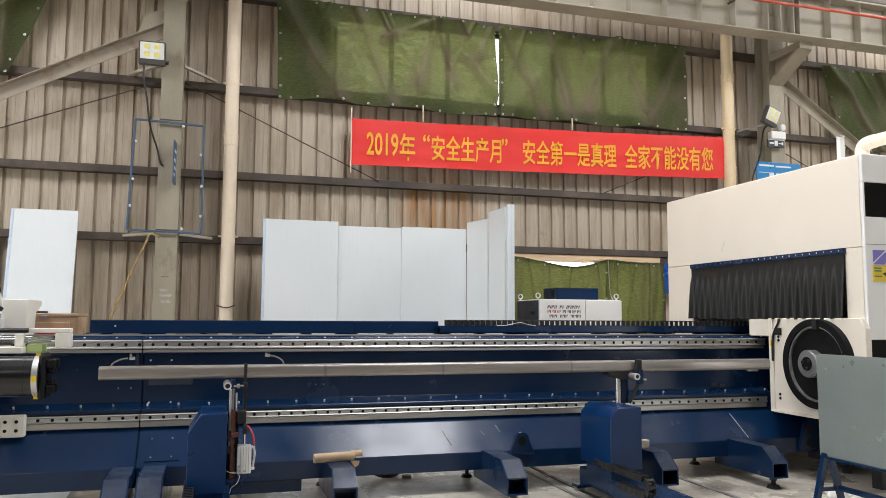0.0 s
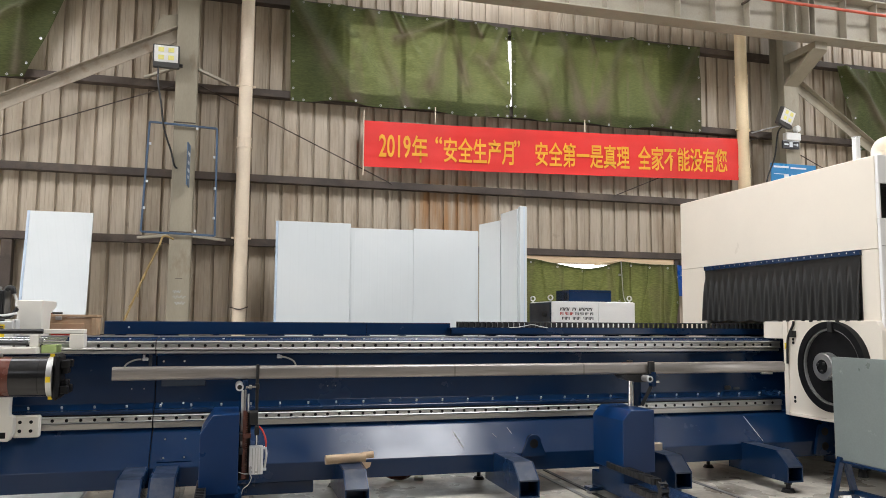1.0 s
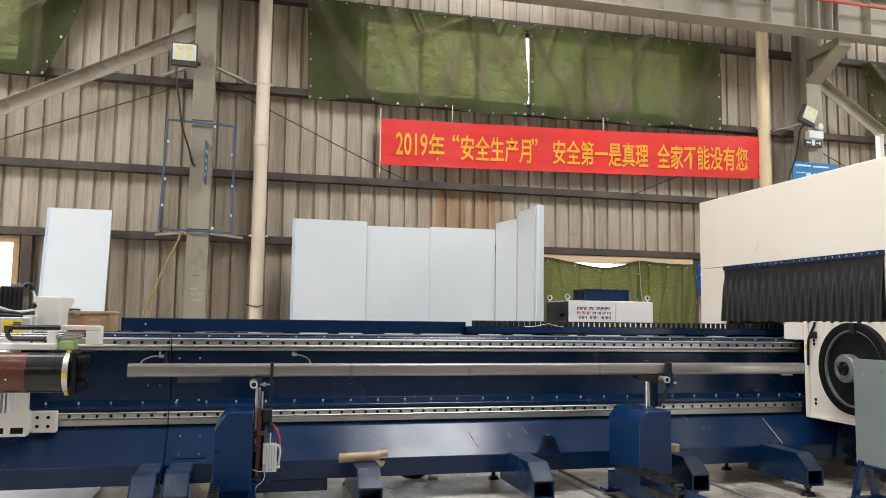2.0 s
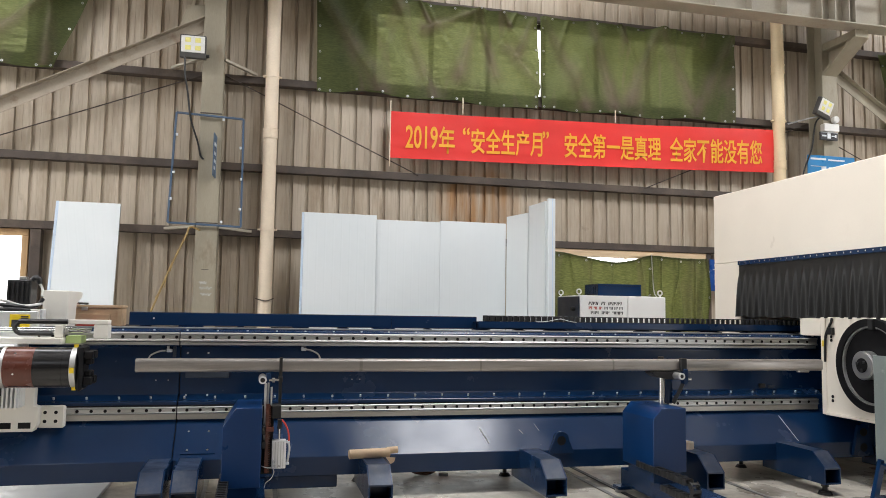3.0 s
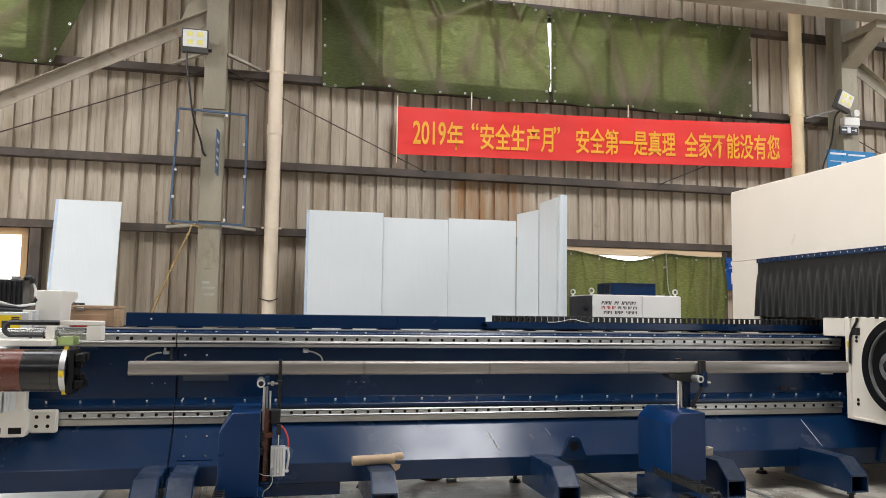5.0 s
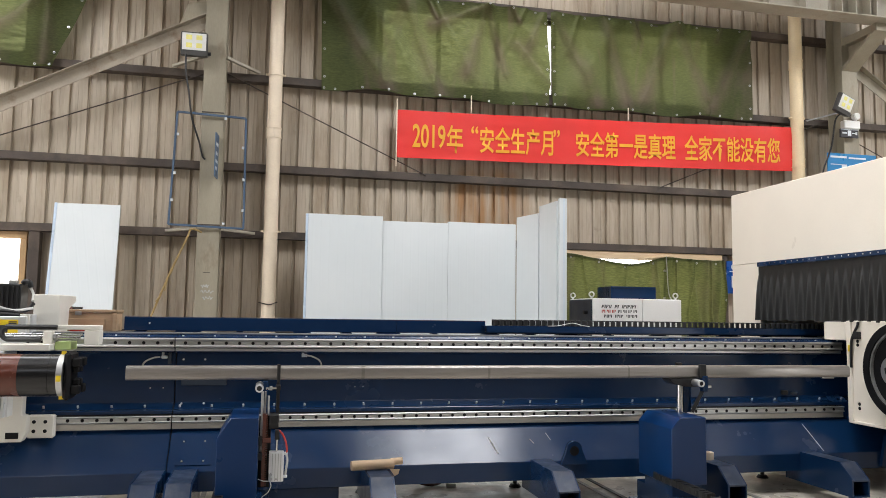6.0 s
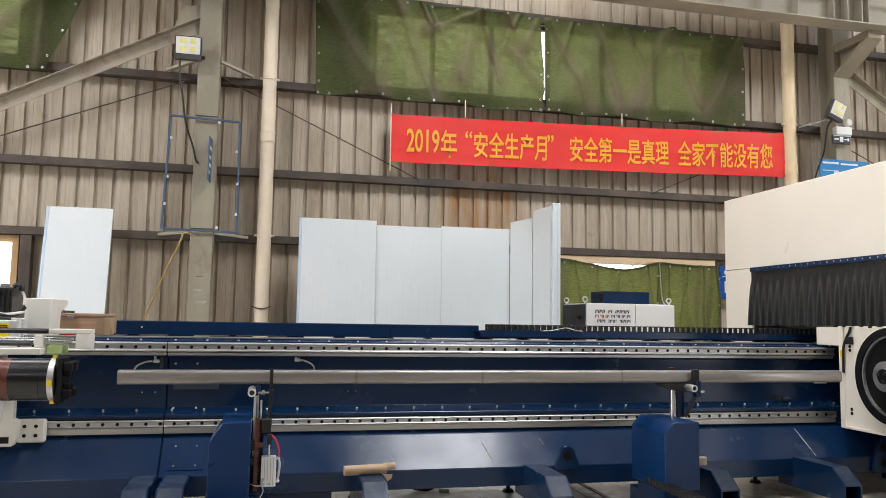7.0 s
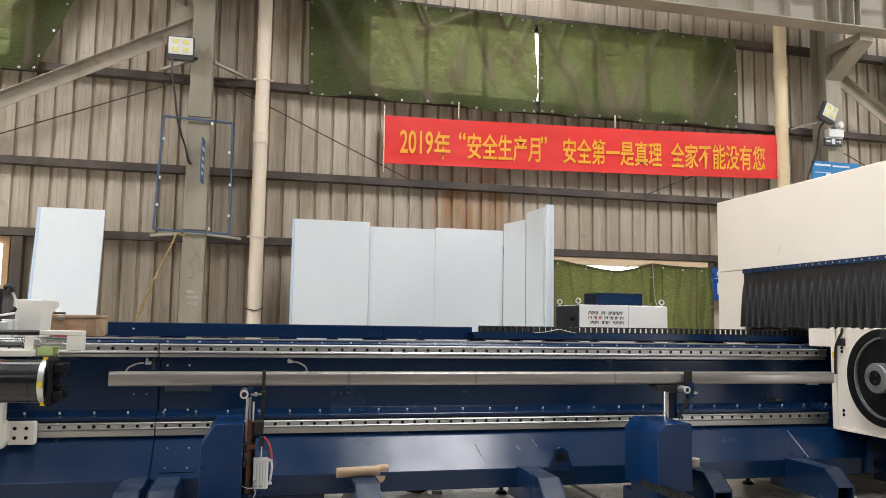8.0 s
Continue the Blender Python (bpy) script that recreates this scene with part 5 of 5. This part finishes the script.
sr = support_post(3.292, 0.300, 0.815, 0.078, 0.085)
part("lift_rod", rod((3.555, 5.98, 0.815), (3.555, 5.98, 1.05), 0.026, 20), "chrome", sr, "polished lifting rod")
part("lift_column", box(3.590, 3.660, 5.98, 6.05, 0.815, 1.06, 0.004), "blue", sr)
part("cross_arm", prism([(3.42, 1.085), (3.46, 1.055), (3.58, 1.030), (3.69, 1.030), (3.69, 1.098), (3.42, 1.098)], "y", 5.90, 6.03, 0.004), "black", sr, "black cross arm under the tube")
r = part("roller", rod((3.640, 5.80, 1.066), (3.640, 5.895, 1.066), 0.029, 20), "steel", sr)
part("roller_rim", ring((3.640, 5.785, 1.066), "y", 0.029, 0.017, 0.014, 24), "alu", r, "bright roller rim")
part("roller_bearing", rod((3.640, 5.79, 1.066), (3.640, 5.80, 1.066), 0.018, 16), "black", r)
part("guard_bar", box(3.675, 3.730, 5.855, 5.892, 1.102, 1.215, 0.004), "black", sr, "black upright guard block")
part("side_plate", box(3.690, 3.735, 5.84, 5.90, 0.995, 1.122, 0.005), "blue", sr)
part("clamp_screw", rod((3.735, 5.87, 1.035), (3.775, 5.87, 1.035), 0.012, 8), "chrome", sr)
part("guard_bar", box(3.55, 3.60, 6.01, 6.04, 1.06, 1.22, 0.004), "black", sr)
part("link_bar", bar((3.720, 5.90, 1.0), (3.655, 5.96, 0.82), 0.022, 0.03), "black", sr)
for x in (3.44, 3.47):
    part("cap_screw", rod((x, 6.06, 0.815), (x, 6.06, 0.822), 0.008, 8), "chrome", sr)

# floor tracks for the supports
for x in (-0.30, 0.30, 3.18, 3.32, 4.52):
    solid("floor_track", box(x - 0.02, x + 0.02, -1.0, 7.4, 0.0, 0.012, 0.002), "rack" if x != 3.32 else "black", "dark steel track strip set on the floor", "floor track", "structure", "floor tracks")

# ---- head stock, chuck and enclosure ----
hs = thing("headstock", (5.75, 6.0, 0.1), "cream headstock plate carrying a large black ring chuck", "headstock")
part("plate", prism([(6.49, 0.63), (6.49, 1.592), (5.30, 1.592), (5.25, 1.5), (5.25, 0.75), (5.36, 0.63)], "x", 5.63, 5.70, 0.006), "cream", hs)
part("edge_flange", box(5.617, 5.629, 6.43, 6.495, 0.63, 1.59, 0.004), "cream", hs)
part("foot_flange", box(5.60, 5.629, 5.30, 6.43, 0.63, 0.655, 0.004), "cream", hs)
part("carrier", box(5.702, 6.10, 5.40, 6.44, 0.632, 1.39, 0.01), "black", hs, "dark gearbox behind the plate")
part("tie_plate", box(5.76, 6.10, 6.441, 6.828, 0.632, 0.66, 0.004), "blue", hs)
fo = part("outer_foot", box(6.24, 6.50, 6.15, 6.70, 0.10, 0.30, 0.008), "blue", hs)
part("foot_mouth", box(6.262, 6.478, 6.147, 6.149, 0.122, 0.278), "hole", fo)
part("foot_pad", rod((6.37, 6.30, 0.0), (6.37, 6.30, 0.10), 0.05, 16, r2=0.03), "black", fo)
part("web", box(6.16, 6.50, 6.50, 6.70, 0.302, 0.630, 0.006), "blue", hs)
rg = part("chuck_ring", ring((5.560, 5.80, 1.155), "x", 0.428, 0.362, 0.068, 72), "hole", hs, "black chuck rim")
part("bevel_ring", ring((5.575, 5.80, 1.155), "x", 0.361, 0.345, 0.05, 72), "rack", rg, "grey machined ring")
part("face", rod((5.600, 5.80, 1.155), (5.628, 5.80, 1.155), 0.344, 64), "hole", rg)
hub = part("hub", rod((5.50, 5.83, 1.155), (5.599, 5.83, 1.155), 0.132, 40, bevel=0.012), "steel", rg, "polished steel hub")
part("bore", rod((5.495, 5.83, 1.155), (5.4995, 5.83, 1.155), 0.066, 30), "hole", hub)
for a in (20, 140, 260):
    c, w = math.cos(radians(a)), math.sin(radians(a))
    part("jaw", box(5.478, 5.4945, 5.83 + c * 0.045 - 0.014, 5.83 + c * 0.045 + 0.014, 1.155 + w * 0.045 - 0.014, 1.155 + w * 0.045 + 0.014, 0.004), "black", hub, "small black gripping jaw")
for y, z in ((6.36, 0.775), (6.36, 0.815), (6.36, 1.365), (6.36, 1.40), (5.45, 0.8)):
    part("bolt_hole", rod((5.626, y, z), (5.6295, y, z), 0.016, 12), "hole", hs)
part("sensor_block", box(5.59, 5.629, 6.31, 6.38, 1.42, 1.49, 0.004), "black", hs)
part("cable", hose([(5.615, 6.33, 1.585), (5.612, 6.34, 1.54), (5.612, 6.38, 1.48), (5.609, 6.42, 1.38), (5.609, 6.43, 1.15)], 0.012, 8), "black", hs)
part("sensor_arm", box(5.54, 5.60, 5.74, 5.80, 1.48, 1.58, 0.006), "black", hs)
part("yellow_tag", box(5.612, 5.6165, 6.44, 6.47, 1.30, 1.36), "yellow", hs)
part("limit_switch", box(5.46, 5.58, 6.62, 6.67, 1.03, 1.06, 0.004), "galv", hs)
part("limit_switch_tip", rod((5.44, 6.63, 1.045), (5.47, 6.63, 1.045), 0.01, 8), "chrome", hs)
part("end_block", box(5.62, 5.66, 6.50, 6.80, 1.403, 1.58, 0.006), "cream", hs)

en = thing("machine_enclosure", (7.3, 6.85, 0), "cream and white sheet-metal machine enclosure with windows", "machine enclosure")
part("side_panel", box(5.68, 5.72, 5.30, 8.42, 2.243, 3.095, 0.005), "cream", en)
part("side_panel", box(5.68, 5.72, 7.895, 8.42, 0.0, 2.239, 0.005), "cream", en, "cream rear side leg")
part("side_panel", box(5.68, 5.72, 5.30, 5.50, 1.405, 2.239, 0.005), "cream", en, "cream front side leg")
fp = part("front_panel", prism([(5.684, 1.40), (9.2, 1.40), (9.2, 2.515), (5.684, 2.515)], "y", 5.262, 5.298, 0.004), "white", en)
part("front_panel", box(5.684, 9.2, 5.262, 5.298, 2.835, 3.098, 0.004), "white", en)
part("window_post", box(5.684, 5.700, 5.262, 5.298, 2.517, 2.833), "white", en)
part("window_post", box(8.6, 9.2, 5.262, 5.298, 2.517, 2.833), "white", en)
part("window_pane", box(5.700, 8.6, 5.275, 5.285, 2.517, 2.833), "smoked_glass", en, "dark tinted window")
part("panel_seam", box(5.69, 9.2, 5.259, 5.2615, 2.26, 2.265), "rack", en)
part("top_panel", box(5.69, 9.2, 5.30, 8.42, 3.06, 3.10, 0.004), "cream", en)
part("back_panel", box(5.725, 9.2, 8.38, 8.42, 0, 3.058), "cream", en)
part("end_panel", box(9.205, 9.24, 5.30, 8.42, 0, 3.098), "cream", en)
part("inner_wall", box(6.9, 6.95, 5.42, 8.37, 0.0, 3.05), "rack", en, "dark inner partition")
part("lower_front", box(6.05, 9.2, 5.42, 5.46, 0.20, 1.395, 0.004), "rack", en, "dark lower front panel")
part("lower_pane", box(5.74, 6.9, 5.33, 5.34, 1.10, 1.395), "smoked_glass", en, "dark tinted lower pane")
for x in (6.1, 7.5, 9.0):
    for y in (5.6, 8.2):
        part("leg", box(x - 0.06, x + 0.06, y - 0.06, y + 0.06, 0.0, 0.2, 0.004), "black", en)
cu = part("curtain", sheet(320, 20, lambda u, v: Vector((5.672 - 0.010 - (0.060 * (max(0.0, 0.76 - v) / 0.76) ** 0.55 + 0.001) * (0.5 + 0.5 * math.cos(2 * math.pi * 20 * u + 1.5 * math.sin(9 * u))) ** 3.0,
                                                     7.885 - 2.40 * u, 1.585 + 0.008 * math.sin(u * 40) + (2.235 - 1.585) * v))), "curtain", en, "black pleated rubber curtain", smooth=180)
part("curtain_strip", box(5.645, 5.679, 5.48, 7.89, 2.195, 2.245, 0.003), "blue", en, "blue fixing strip with rivets")
rv = bmesh.new()
for k in range(26):
    rod((5.645, 5.53 + k * 0.0925, 2.222), (5.640, 5.53 + k * 0.0925, 2.222), 0.008, 8, bm=rv)
tagged(part("rivet", rv, "chrome", en, "bright rivets"), kind="stuff")
wl1 = part("warning_label", box(5.755, 6.25, 5.2575, 5.2615, 2.075, 2.215), "print_white", en, "white and violet notice label")
part("violet_field", prism([(5.76, 2.21), (5.90, 2.21), (5.76, 2.10)], "y", 5.2545, 5.2574), "violet", wl1)
part("violet_field", prism([(5.76, 2.08), (5.88, 2.08), (5.98, 2.16), (5.90, 2.19)], "y", 5.2545, 5.2574), "violet", wl1)
wl2 = part("warning_label", box(5.755, 6.25, 5.2575, 5.2615, 1.925, 2.070), "yellow", en, "yellow warning label")
part("printed_bar", prism([(5.86, 2.0), (5.93, 1.945), (6.02, 1.945), (6.0, 1.99), (5.95, 2.02)], "y", 5.2545, 5.2574), "ink", wl2)
for z in (2.045, 2.02, 1.97):
    part("printed_bar", box(5.77, 5.85, 5.2545, 5.2574, z - 0.006, z + 0.006), "print_green", wl2)
bc = thing("signal_box", (5.76, 5.58, 3.1), "white rectangular signal box standing on the enclosure", "signal box")
part("body", box(5.735, 5.790, 5.55, 5.605, 3.10, 3.325, 0.006), "white", bc)
part("cap", box(5.732, 5.793, 5.547, 5.608, 3.326, 3.335, 0.003), "alu", bc)
dt = thing("extraction_duct", (6.69, 6.0, 3.1), "white extraction duct with an elbow on the enclosure", "duct")
part("riser", rod((6.50, 6.05, 3.10), (6.50, 6.05, 3.32), 0.068, 24), "cream", dt)
part("elbow", hose([(6.50, 6.05, 3.30), (6.50, 6.045, 3.35), (6.50, 6.01, 3.395), (6.50, 5.95, 3.41), (6.50, 5.88, 3.412)], 0.071, 24), "cream", dt)
part("run", rod((6.50, 5.90, 3.412), (6.50, 5.02, 3.412), 0.066, 24), "cream", dt)
part("flange", rod((6.50, 6.05, 3.10), (6.50, 6.05, 3.125), 0.09, 24), "white", dt)

# ---- sheet on a trestle ----
ps = thing("metal_sheet", (4.86, 4.6, 0.468), "grey-green metal sheet standing on a trestle", "metal sheet")
part("sheet", box(4.855, 4.867, 3.95, 5.0, 0.468, 1.292, 0.002), "plate", ps)
tr = thing("trestle", (4.9, 4.5, 0), "blue welded A-frame steel trestle", "trestle")
part("top_rail", box(4.868, 4.915, 3.95, 4.98, 0.472, 0.522, 0.004), "blue", tr)
part("ledge", box(4.835, 4.867, 4.0, 4.95, 0.452, 0.467, 0.002), "blue", tr)
for y in (4.94, 4.02):
    for dx in (-1, 1):
        part("leg", bar((4.875 + dx * 0.02, y, 0.49), (4.875 + dx * 0.155, y, 0.0), 0.05, 0.04, bevel=0.004), "blue", tr)
    part("cross_bar", box(4.78, 4.97, y - 0.015, y + 0.015, 0.19, 0.22, 0.003), "blue", tr)
part("stretcher", box(4.955, 4.99, 3.98, 4.98, 0.19, 0.23, 0.003), "blue", tr)
cf = bmesh.new()
bmesh.ops.create_icosphere(cf, subdivisions=4, radius=0.11, matrix=Matrix.Translation((5.38, 5.30, 0.03)))
for v in cf.verts:
    d = v.co - Vector((5.38, 5.30, 0.03))
    k = 1 + 0.9 * noise.noise(d * 9) + 0.5 * noise.noise(d * 21)
    v.co = Vector((5.38, 5.30, 0.0)) + Vector((d.x * k * 1.3, d.y * k, max(0.0, d.z * k * 0.75 + 0.02)))
solid("crumpled_film", cf, "plastic_bag", "crumpled white plastic film lying on the floor", "plastic film", smooth=None)

# ---- feeding carriage ----
ca = thing("chuck_carriage", (-1.6, 6.5, 0.6), "ivory feeding carriage with a brown and black rotary chuck", "carriage")
body = part("guide_shoe", box(-1.565, -1.373, 6.60, 6.668, 0.612, 0.785, 0.010), "ivory", ca)
for x in (-1.515, -1.435):
    for z in (0.665, 0.735):
        part("screw_hole", rod((x, 6.5985, z), (x, 6.61, z), 0.014, 12), "hole", body)
part("web_plate", prism([(-2.6, 0.60), (-1.57, 0.60), (-1.54, 0.66), (-1.54, 0.79), (-1.575, 0.80), (-1.575, 1.0), (-1.66, 1.0), (-1.66, 0.80), (-2.6, 0.80)], "y", 6.50, 6.595, 0.006), "ivory", ca)
for x in (-1.775, -1.635, -1.915, -2.055):
    part("slot", box(x - 0.045, x + 0.045, 6.498, 6.502, 0.625, 0.672, 0.0), "hole", ca)
comb = [(-2.30, 6.50)]
for k in range(22):
    comb += [(-2.30 + k * 0.030, 6.33), (-2.286 + k * 0.030, 6.33), (-2.284 + k * 0.030, 6.38), (-2.272 + k * 0.030, 6.38)]
comb += [(-1.64, 6.38), (-1.64, 6.50)]
fins = prism(comb, "z", 0.802, 1.0)
part("finned_block", fins, "alu", ca, "silver finned aluminium block")
part("upright", box(-2.45, -1.66, 6.20, 6.595, 1.0, 1.285, 0.008), "alu", ca)
CY, CZ = 5.95, 1.138
part("chuck_sleeve", rod((-2.6, CY, CZ), (-1.645, CY, CZ), 0.142, 48), "gloss_black", ca)
part("bright_band", rod((-1.645, CY, CZ), (-1.622, CY, CZ), 0.148, 48), "steel", ca, "bright steel band")
part("brown_sleeve", rod((-1.622, CY, CZ), (-1.432, CY, CZ), 0.145, 48), "red_brown", ca, "brown chuck sleeve")
part("black_sleeve", rod((-1.432, CY, CZ), (-1.245, CY, CZ), 0.144, 48), "gloss_black", ca, "black chuck sleeve")
part("black_sleeve", rod((-1.243, CY, CZ), (-1.19, CY, CZ), 0.144, 48), "gloss_black", ca, "black chuck sleeve")
bd = part("bright_band", rod((-1.19, CY, CZ), (-1.152, CY, CZ), 0.147, 48), "steel", ca, "bright band with yellow marks")
for a in (20, 100, 185, 255, 330):
    c, s = math.cos(radians(a)), math.sin(radians(a))
    part("yellow_mark", bar((-1.171, CY + c * 0.148, CZ + s * 0.148 - 0.02), (-1.171, CY + c * 0.148, CZ + s * 0.148 + 0.02), 0.03, 0.006), "yellow", bd)
jp = part("jaw_plate", box(-1.150, -1.105, CY - 0.12, CY + 0.12, CZ - 0.165, CZ + 0.165, 0.02), "hole", ca)
for a in (45, 135, 225, 315):
    c, s = math.cos(radians(a)), math.sin(radians(a))
    part("jaw", box(-1.104, -1.045, CY + c * 0.10 - 0.03, CY + c * 0.10 + 0.03, CZ + s * 0.13 - 0.03, CZ + s * 0.13 + 0.03, 0.008), "hole", jp)
    part("jaw_tip", box(-1.10, -1.06, CY + c * 0.06 - 0.02, CY + c * 0.06 + 0.02, CZ + s * 0.06 - 0.02, CZ + s * 0.06 + 0.02, 0.006), "hole", jp)
for k in range(6):
    a = radians(60 * k + 15)
    part("sleeve_screw", rod((-1.55, CY + math.cos(a) * 0.143, CZ + math.sin(a) * 0.143), (-1.55, CY + math.cos(a) * 0.149, CZ + math.sin(a) * 0.149), 0.007, 8), "chrome", ca)
part("clamp_bolt", rod((-1.74, 6.0, 0.985), (-1.74, 6.0, 0.93), 0.012, 8), "black", ca)
part("clamp_bolt", rod((-1.68, 6.0, 0.985), (-1.68, 6.0, 0.93), 0.012, 8), "black", ca)
part("slide_plate", box(-2.5, -1.36, 6.30, 6.55, 1.286, 1.335, 0.006), "ivory", ca)
part("lime_block", box(-1.355, -1.245, 6.42, 6.62, 1.290, 1.350, 0.004), "lime", ca, "lime green end block")
part("slide_rod", rod((-2.4, 6.42, 1.385), (-1.18, 6.42, 1.385), 0.012, 14), "chrome", ca)
part("slide_rod", rod((-2.4, 6.50, 1.40), (-1.18, 6.50, 1.40), 0.012, 14), "chrome", ca)
part("rod_support", box(-1.43, -1.37, 6.38, 6.46, 1.336, 1.43, 0.005), "ivory", ca)
part("knurled_nut", rod((-1.368, 6.42, 1.385), (-1.34, 6.42, 1.385), 0.022, 12), "galv", ca)
part("arm", prism([(-1.34, 1.440), (-1.05, 1.440), (-1.05, 1.475), (-1.34, 1.475)], "y", 6.42, 6.56, 0.004), "ivory", ca)
part("arm", box(-1.155, -1.048, 6.42, 6.56, 1.325, 1.439, 0.005), "ivory", ca)
lp = []
for k in range(13):
    a = radians(90 + 15 * k)
    lp.append((-1.665 + 0.05 * math.cos(a), 1.412 + 0.046 * math.sin(a)))
lp = [(-1.34, 1.458)] + lp + [(-1.45, 1.366)]
part("drag_chain", hose([(x, 6.40, z) for x, z in lp], 0.020, 6, 4), "black", ca, "black cable drag chain loop")
part("tower", prism([(7.05, 1.40), (7.35, 1.40), (7.38, 1.60), (7.60, 1.665), (7.60, 1.715), (7.05, 1.715)], "x", -1.69, -1.49, 0.006), "ivory", ca)
part("tower_foot", box(-1.95, -1.66, 6.95, 7.30, 1.40, 1.55, 0.006), "alu", ca)
part("tower_foot", box(-1.80, -1.68, 6.90, 6.949, 1.40, 1.55, 0.004), "ivory", ca)
part("label_plate", box(-2.00, -1.60, 6.56, 6.60, 1.30, 1.535, 0.004), "alu", ca)
lb = part("warning_label", box(-1.80, -1.655, 6.5555, 6.5595, 1.400, 1.510), "yellow", ca, "yellow warning label")
part("pictogram", box(-1.785, -1.725, 6.552, 6.5553, 1.412, 1.468), "ink", lb)
for z in (1.493, 1.480):
    part("printed_bar", box(-1.72, -1.665, 6.552, 6.5553, z - 0.004, z + 0.004), "ink", lb)
mt = part("servo_motor", box(-1.975, -1.79, 7.05, 7.25, 1.585, 1.80, 0.008), "black", ca, "black ribbed servo motor")
for k in range(5):
    part("rib", box(-1.97 + k * 0.037, -1.955 + k * 0.037, 7.040, 7.0495, 1.60, 1.78, 0.002), "black", mt)
part("connector", box(-1.90, -1.84, 7.10, 7.16, 1.80, 1.83, 0.004), "galv", mt)
part("plug", hose([(-1.80, 7.12, 1.80), (-1.78, 7.12, 1.822), (-1.745, 7.11, 1.815), (-1.735, 7.11, 1.77)], 0.022, 10), "black", mt)
for i, (pts, mat) in enumerate((([(-1.735, 7.11, 1.77), (-1.71, 7.1, 1.72), (-1.70, 7.06, 1.66)], "cable_white"),
                                ([(-2.3, 6.8, 1.50), (-2.1, 6.8, 1.60), (-1.95, 6.85, 1.62), (-1.8, 6.9, 1.58), (-1.68, 7.0, 1.60)], "cable_white"),
                                ([(-2.3, 6.7, 1.52), (-2.15, 6.7, 1.58), (-2.0, 6.75, 1.56), (-1.9, 6.8, 1.50)], "cable_red"),
                                ([(-2.4, 6.65, 1.36), (-2.2, 6.62, 1.44), (-2.05, 6.62, 1.52), (-1.9, 6.75, 1.55), (-1.75, 6.9, 1.54)], "black"),
                                ([(-2.4, 6.6, 1.40), (-2.2, 6.6, 1.52), (-2.0, 6.7, 1.585), (-1.75, 6.95, 1.57), (-1.68, 7.02, 1.64)], "black"))):
    part("cable", hose(pts, 0.011 if mat != "black" else 0.017, 8), mat, ca)

# ---- loose things ----
wb = thing("wooden_box", (-1.47, 7.78, 1.4), "worn light wooden box with a metal hasp", "wooden box")
part("body", box(-1.79, -1.15, 7.64, 7.93, 1.402, 1.570, 0.006), "wood", wb)
part("lid", box(-1.80, -1.14, 7.63, 7.94, 1.571, 1.598, 0.005), "wood", wb)
part("front_batten", box(-1.72, -1.25, 7.628, 7.6395, 1.43, 1.515, 0.003), "wood", wb)
part("hasp", box(-1.50, -1.445, 7.622, 7.6295, 1.545, 1.58, 0.003), "galv", wb, "small metal hasp")
part("corner", box(-1.182, -1.145, 7.626, 7.6395, 1.405, 1.565, 0.002), "wood", wb)
rl = thing("brown_knob", (-1.59, 7.75, 1.598), "dark red-brown iron knob lying on the box", "knob")
part("body", rod((-1.59, 7.75, 1.599), (-1.59, 7.75, 1.628), 0.055, 16, r2=0.035), "red_brown", rl)
part("top", rod((-1.59, 7.75, 1.628), (-1.59, 7.75, 1.648), 0.028, 12), "red_brown", rl)
part("handle", rod((-1.56, 7.74, 1.612), (-1.46, 7.72, 1.610), 0.010, 8), "black", rl)
solid("red_folder", box(-1.50, -1.28, 7.46, 7.60, 1.401, 1.424, 0.003), "red", "red folder lying on the bed", "folder")
pr = thing("paper_roll", (1.06, 6.2, 0.375), "tan rolled paper tube lying on the bed foot", "paper roll")
part("roll", rod((0.865, 6.20, 0.414), (1.20, 6.225, 0.419), 0.038, 20), "paper", pr)
part("core", rod((1.18, 6.23, 0.433), (1.27, 6.235, 0.437), 0.028, 14), "paper", pr)
part("torn_end", prism([(1.16, 0.39), (1.24, 0.385), (1.23, 0.35), (1.20, 0.335)], "y", 6.16, 6.166), "paper", pr)
solid("tape_roll", ring((3.96, 6.24, 0.3755), "z", 0.055, 0.03, 0.062, 24), "pvc", "cream adhesive tape roll on the bed foot", "tape roll")
solid("foam_board", box(-2.6, -1.12, 6.7, 7.6, 0.0, 0.03, 0.004), "print_white", "white foam board lying under the bed", "foam board")
cw = thing("hose_coil", (1.72, 7.3, 0), "loose coil of brown and black hose under the bed", "hose")
part("brown_hose", hose([(1.50, 7.36, 0.15), (1.56, 7.33, 0.09), (1.64, 7.30, 0.035), (1.76, 7.28, 0.022), (1.84, 7.30, 0.05), (1.87, 7.34, 0.12)], 0.021, 9), "red_brown", cw, "brown rubber hose")
part("black_hose", hose([(1.58, 7.40, 0.17), (1.63, 7.36, 0.10), (1.72, 7.33, 0.05), (1.82, 7.32, 0.03), (1.90, 7.36, 0.08), (1.91, 7.40, 0.17)], 0.019, 9), "black", cw, "black rubber hose")
part("torn_wrapper", prism([(1.86, 7.22), (1.95, 7.20), (1.97, 7.27), (1.90, 7.29)], "z", 0.001, 0.03), "plastic_bag", cw, "torn pale wrapper")
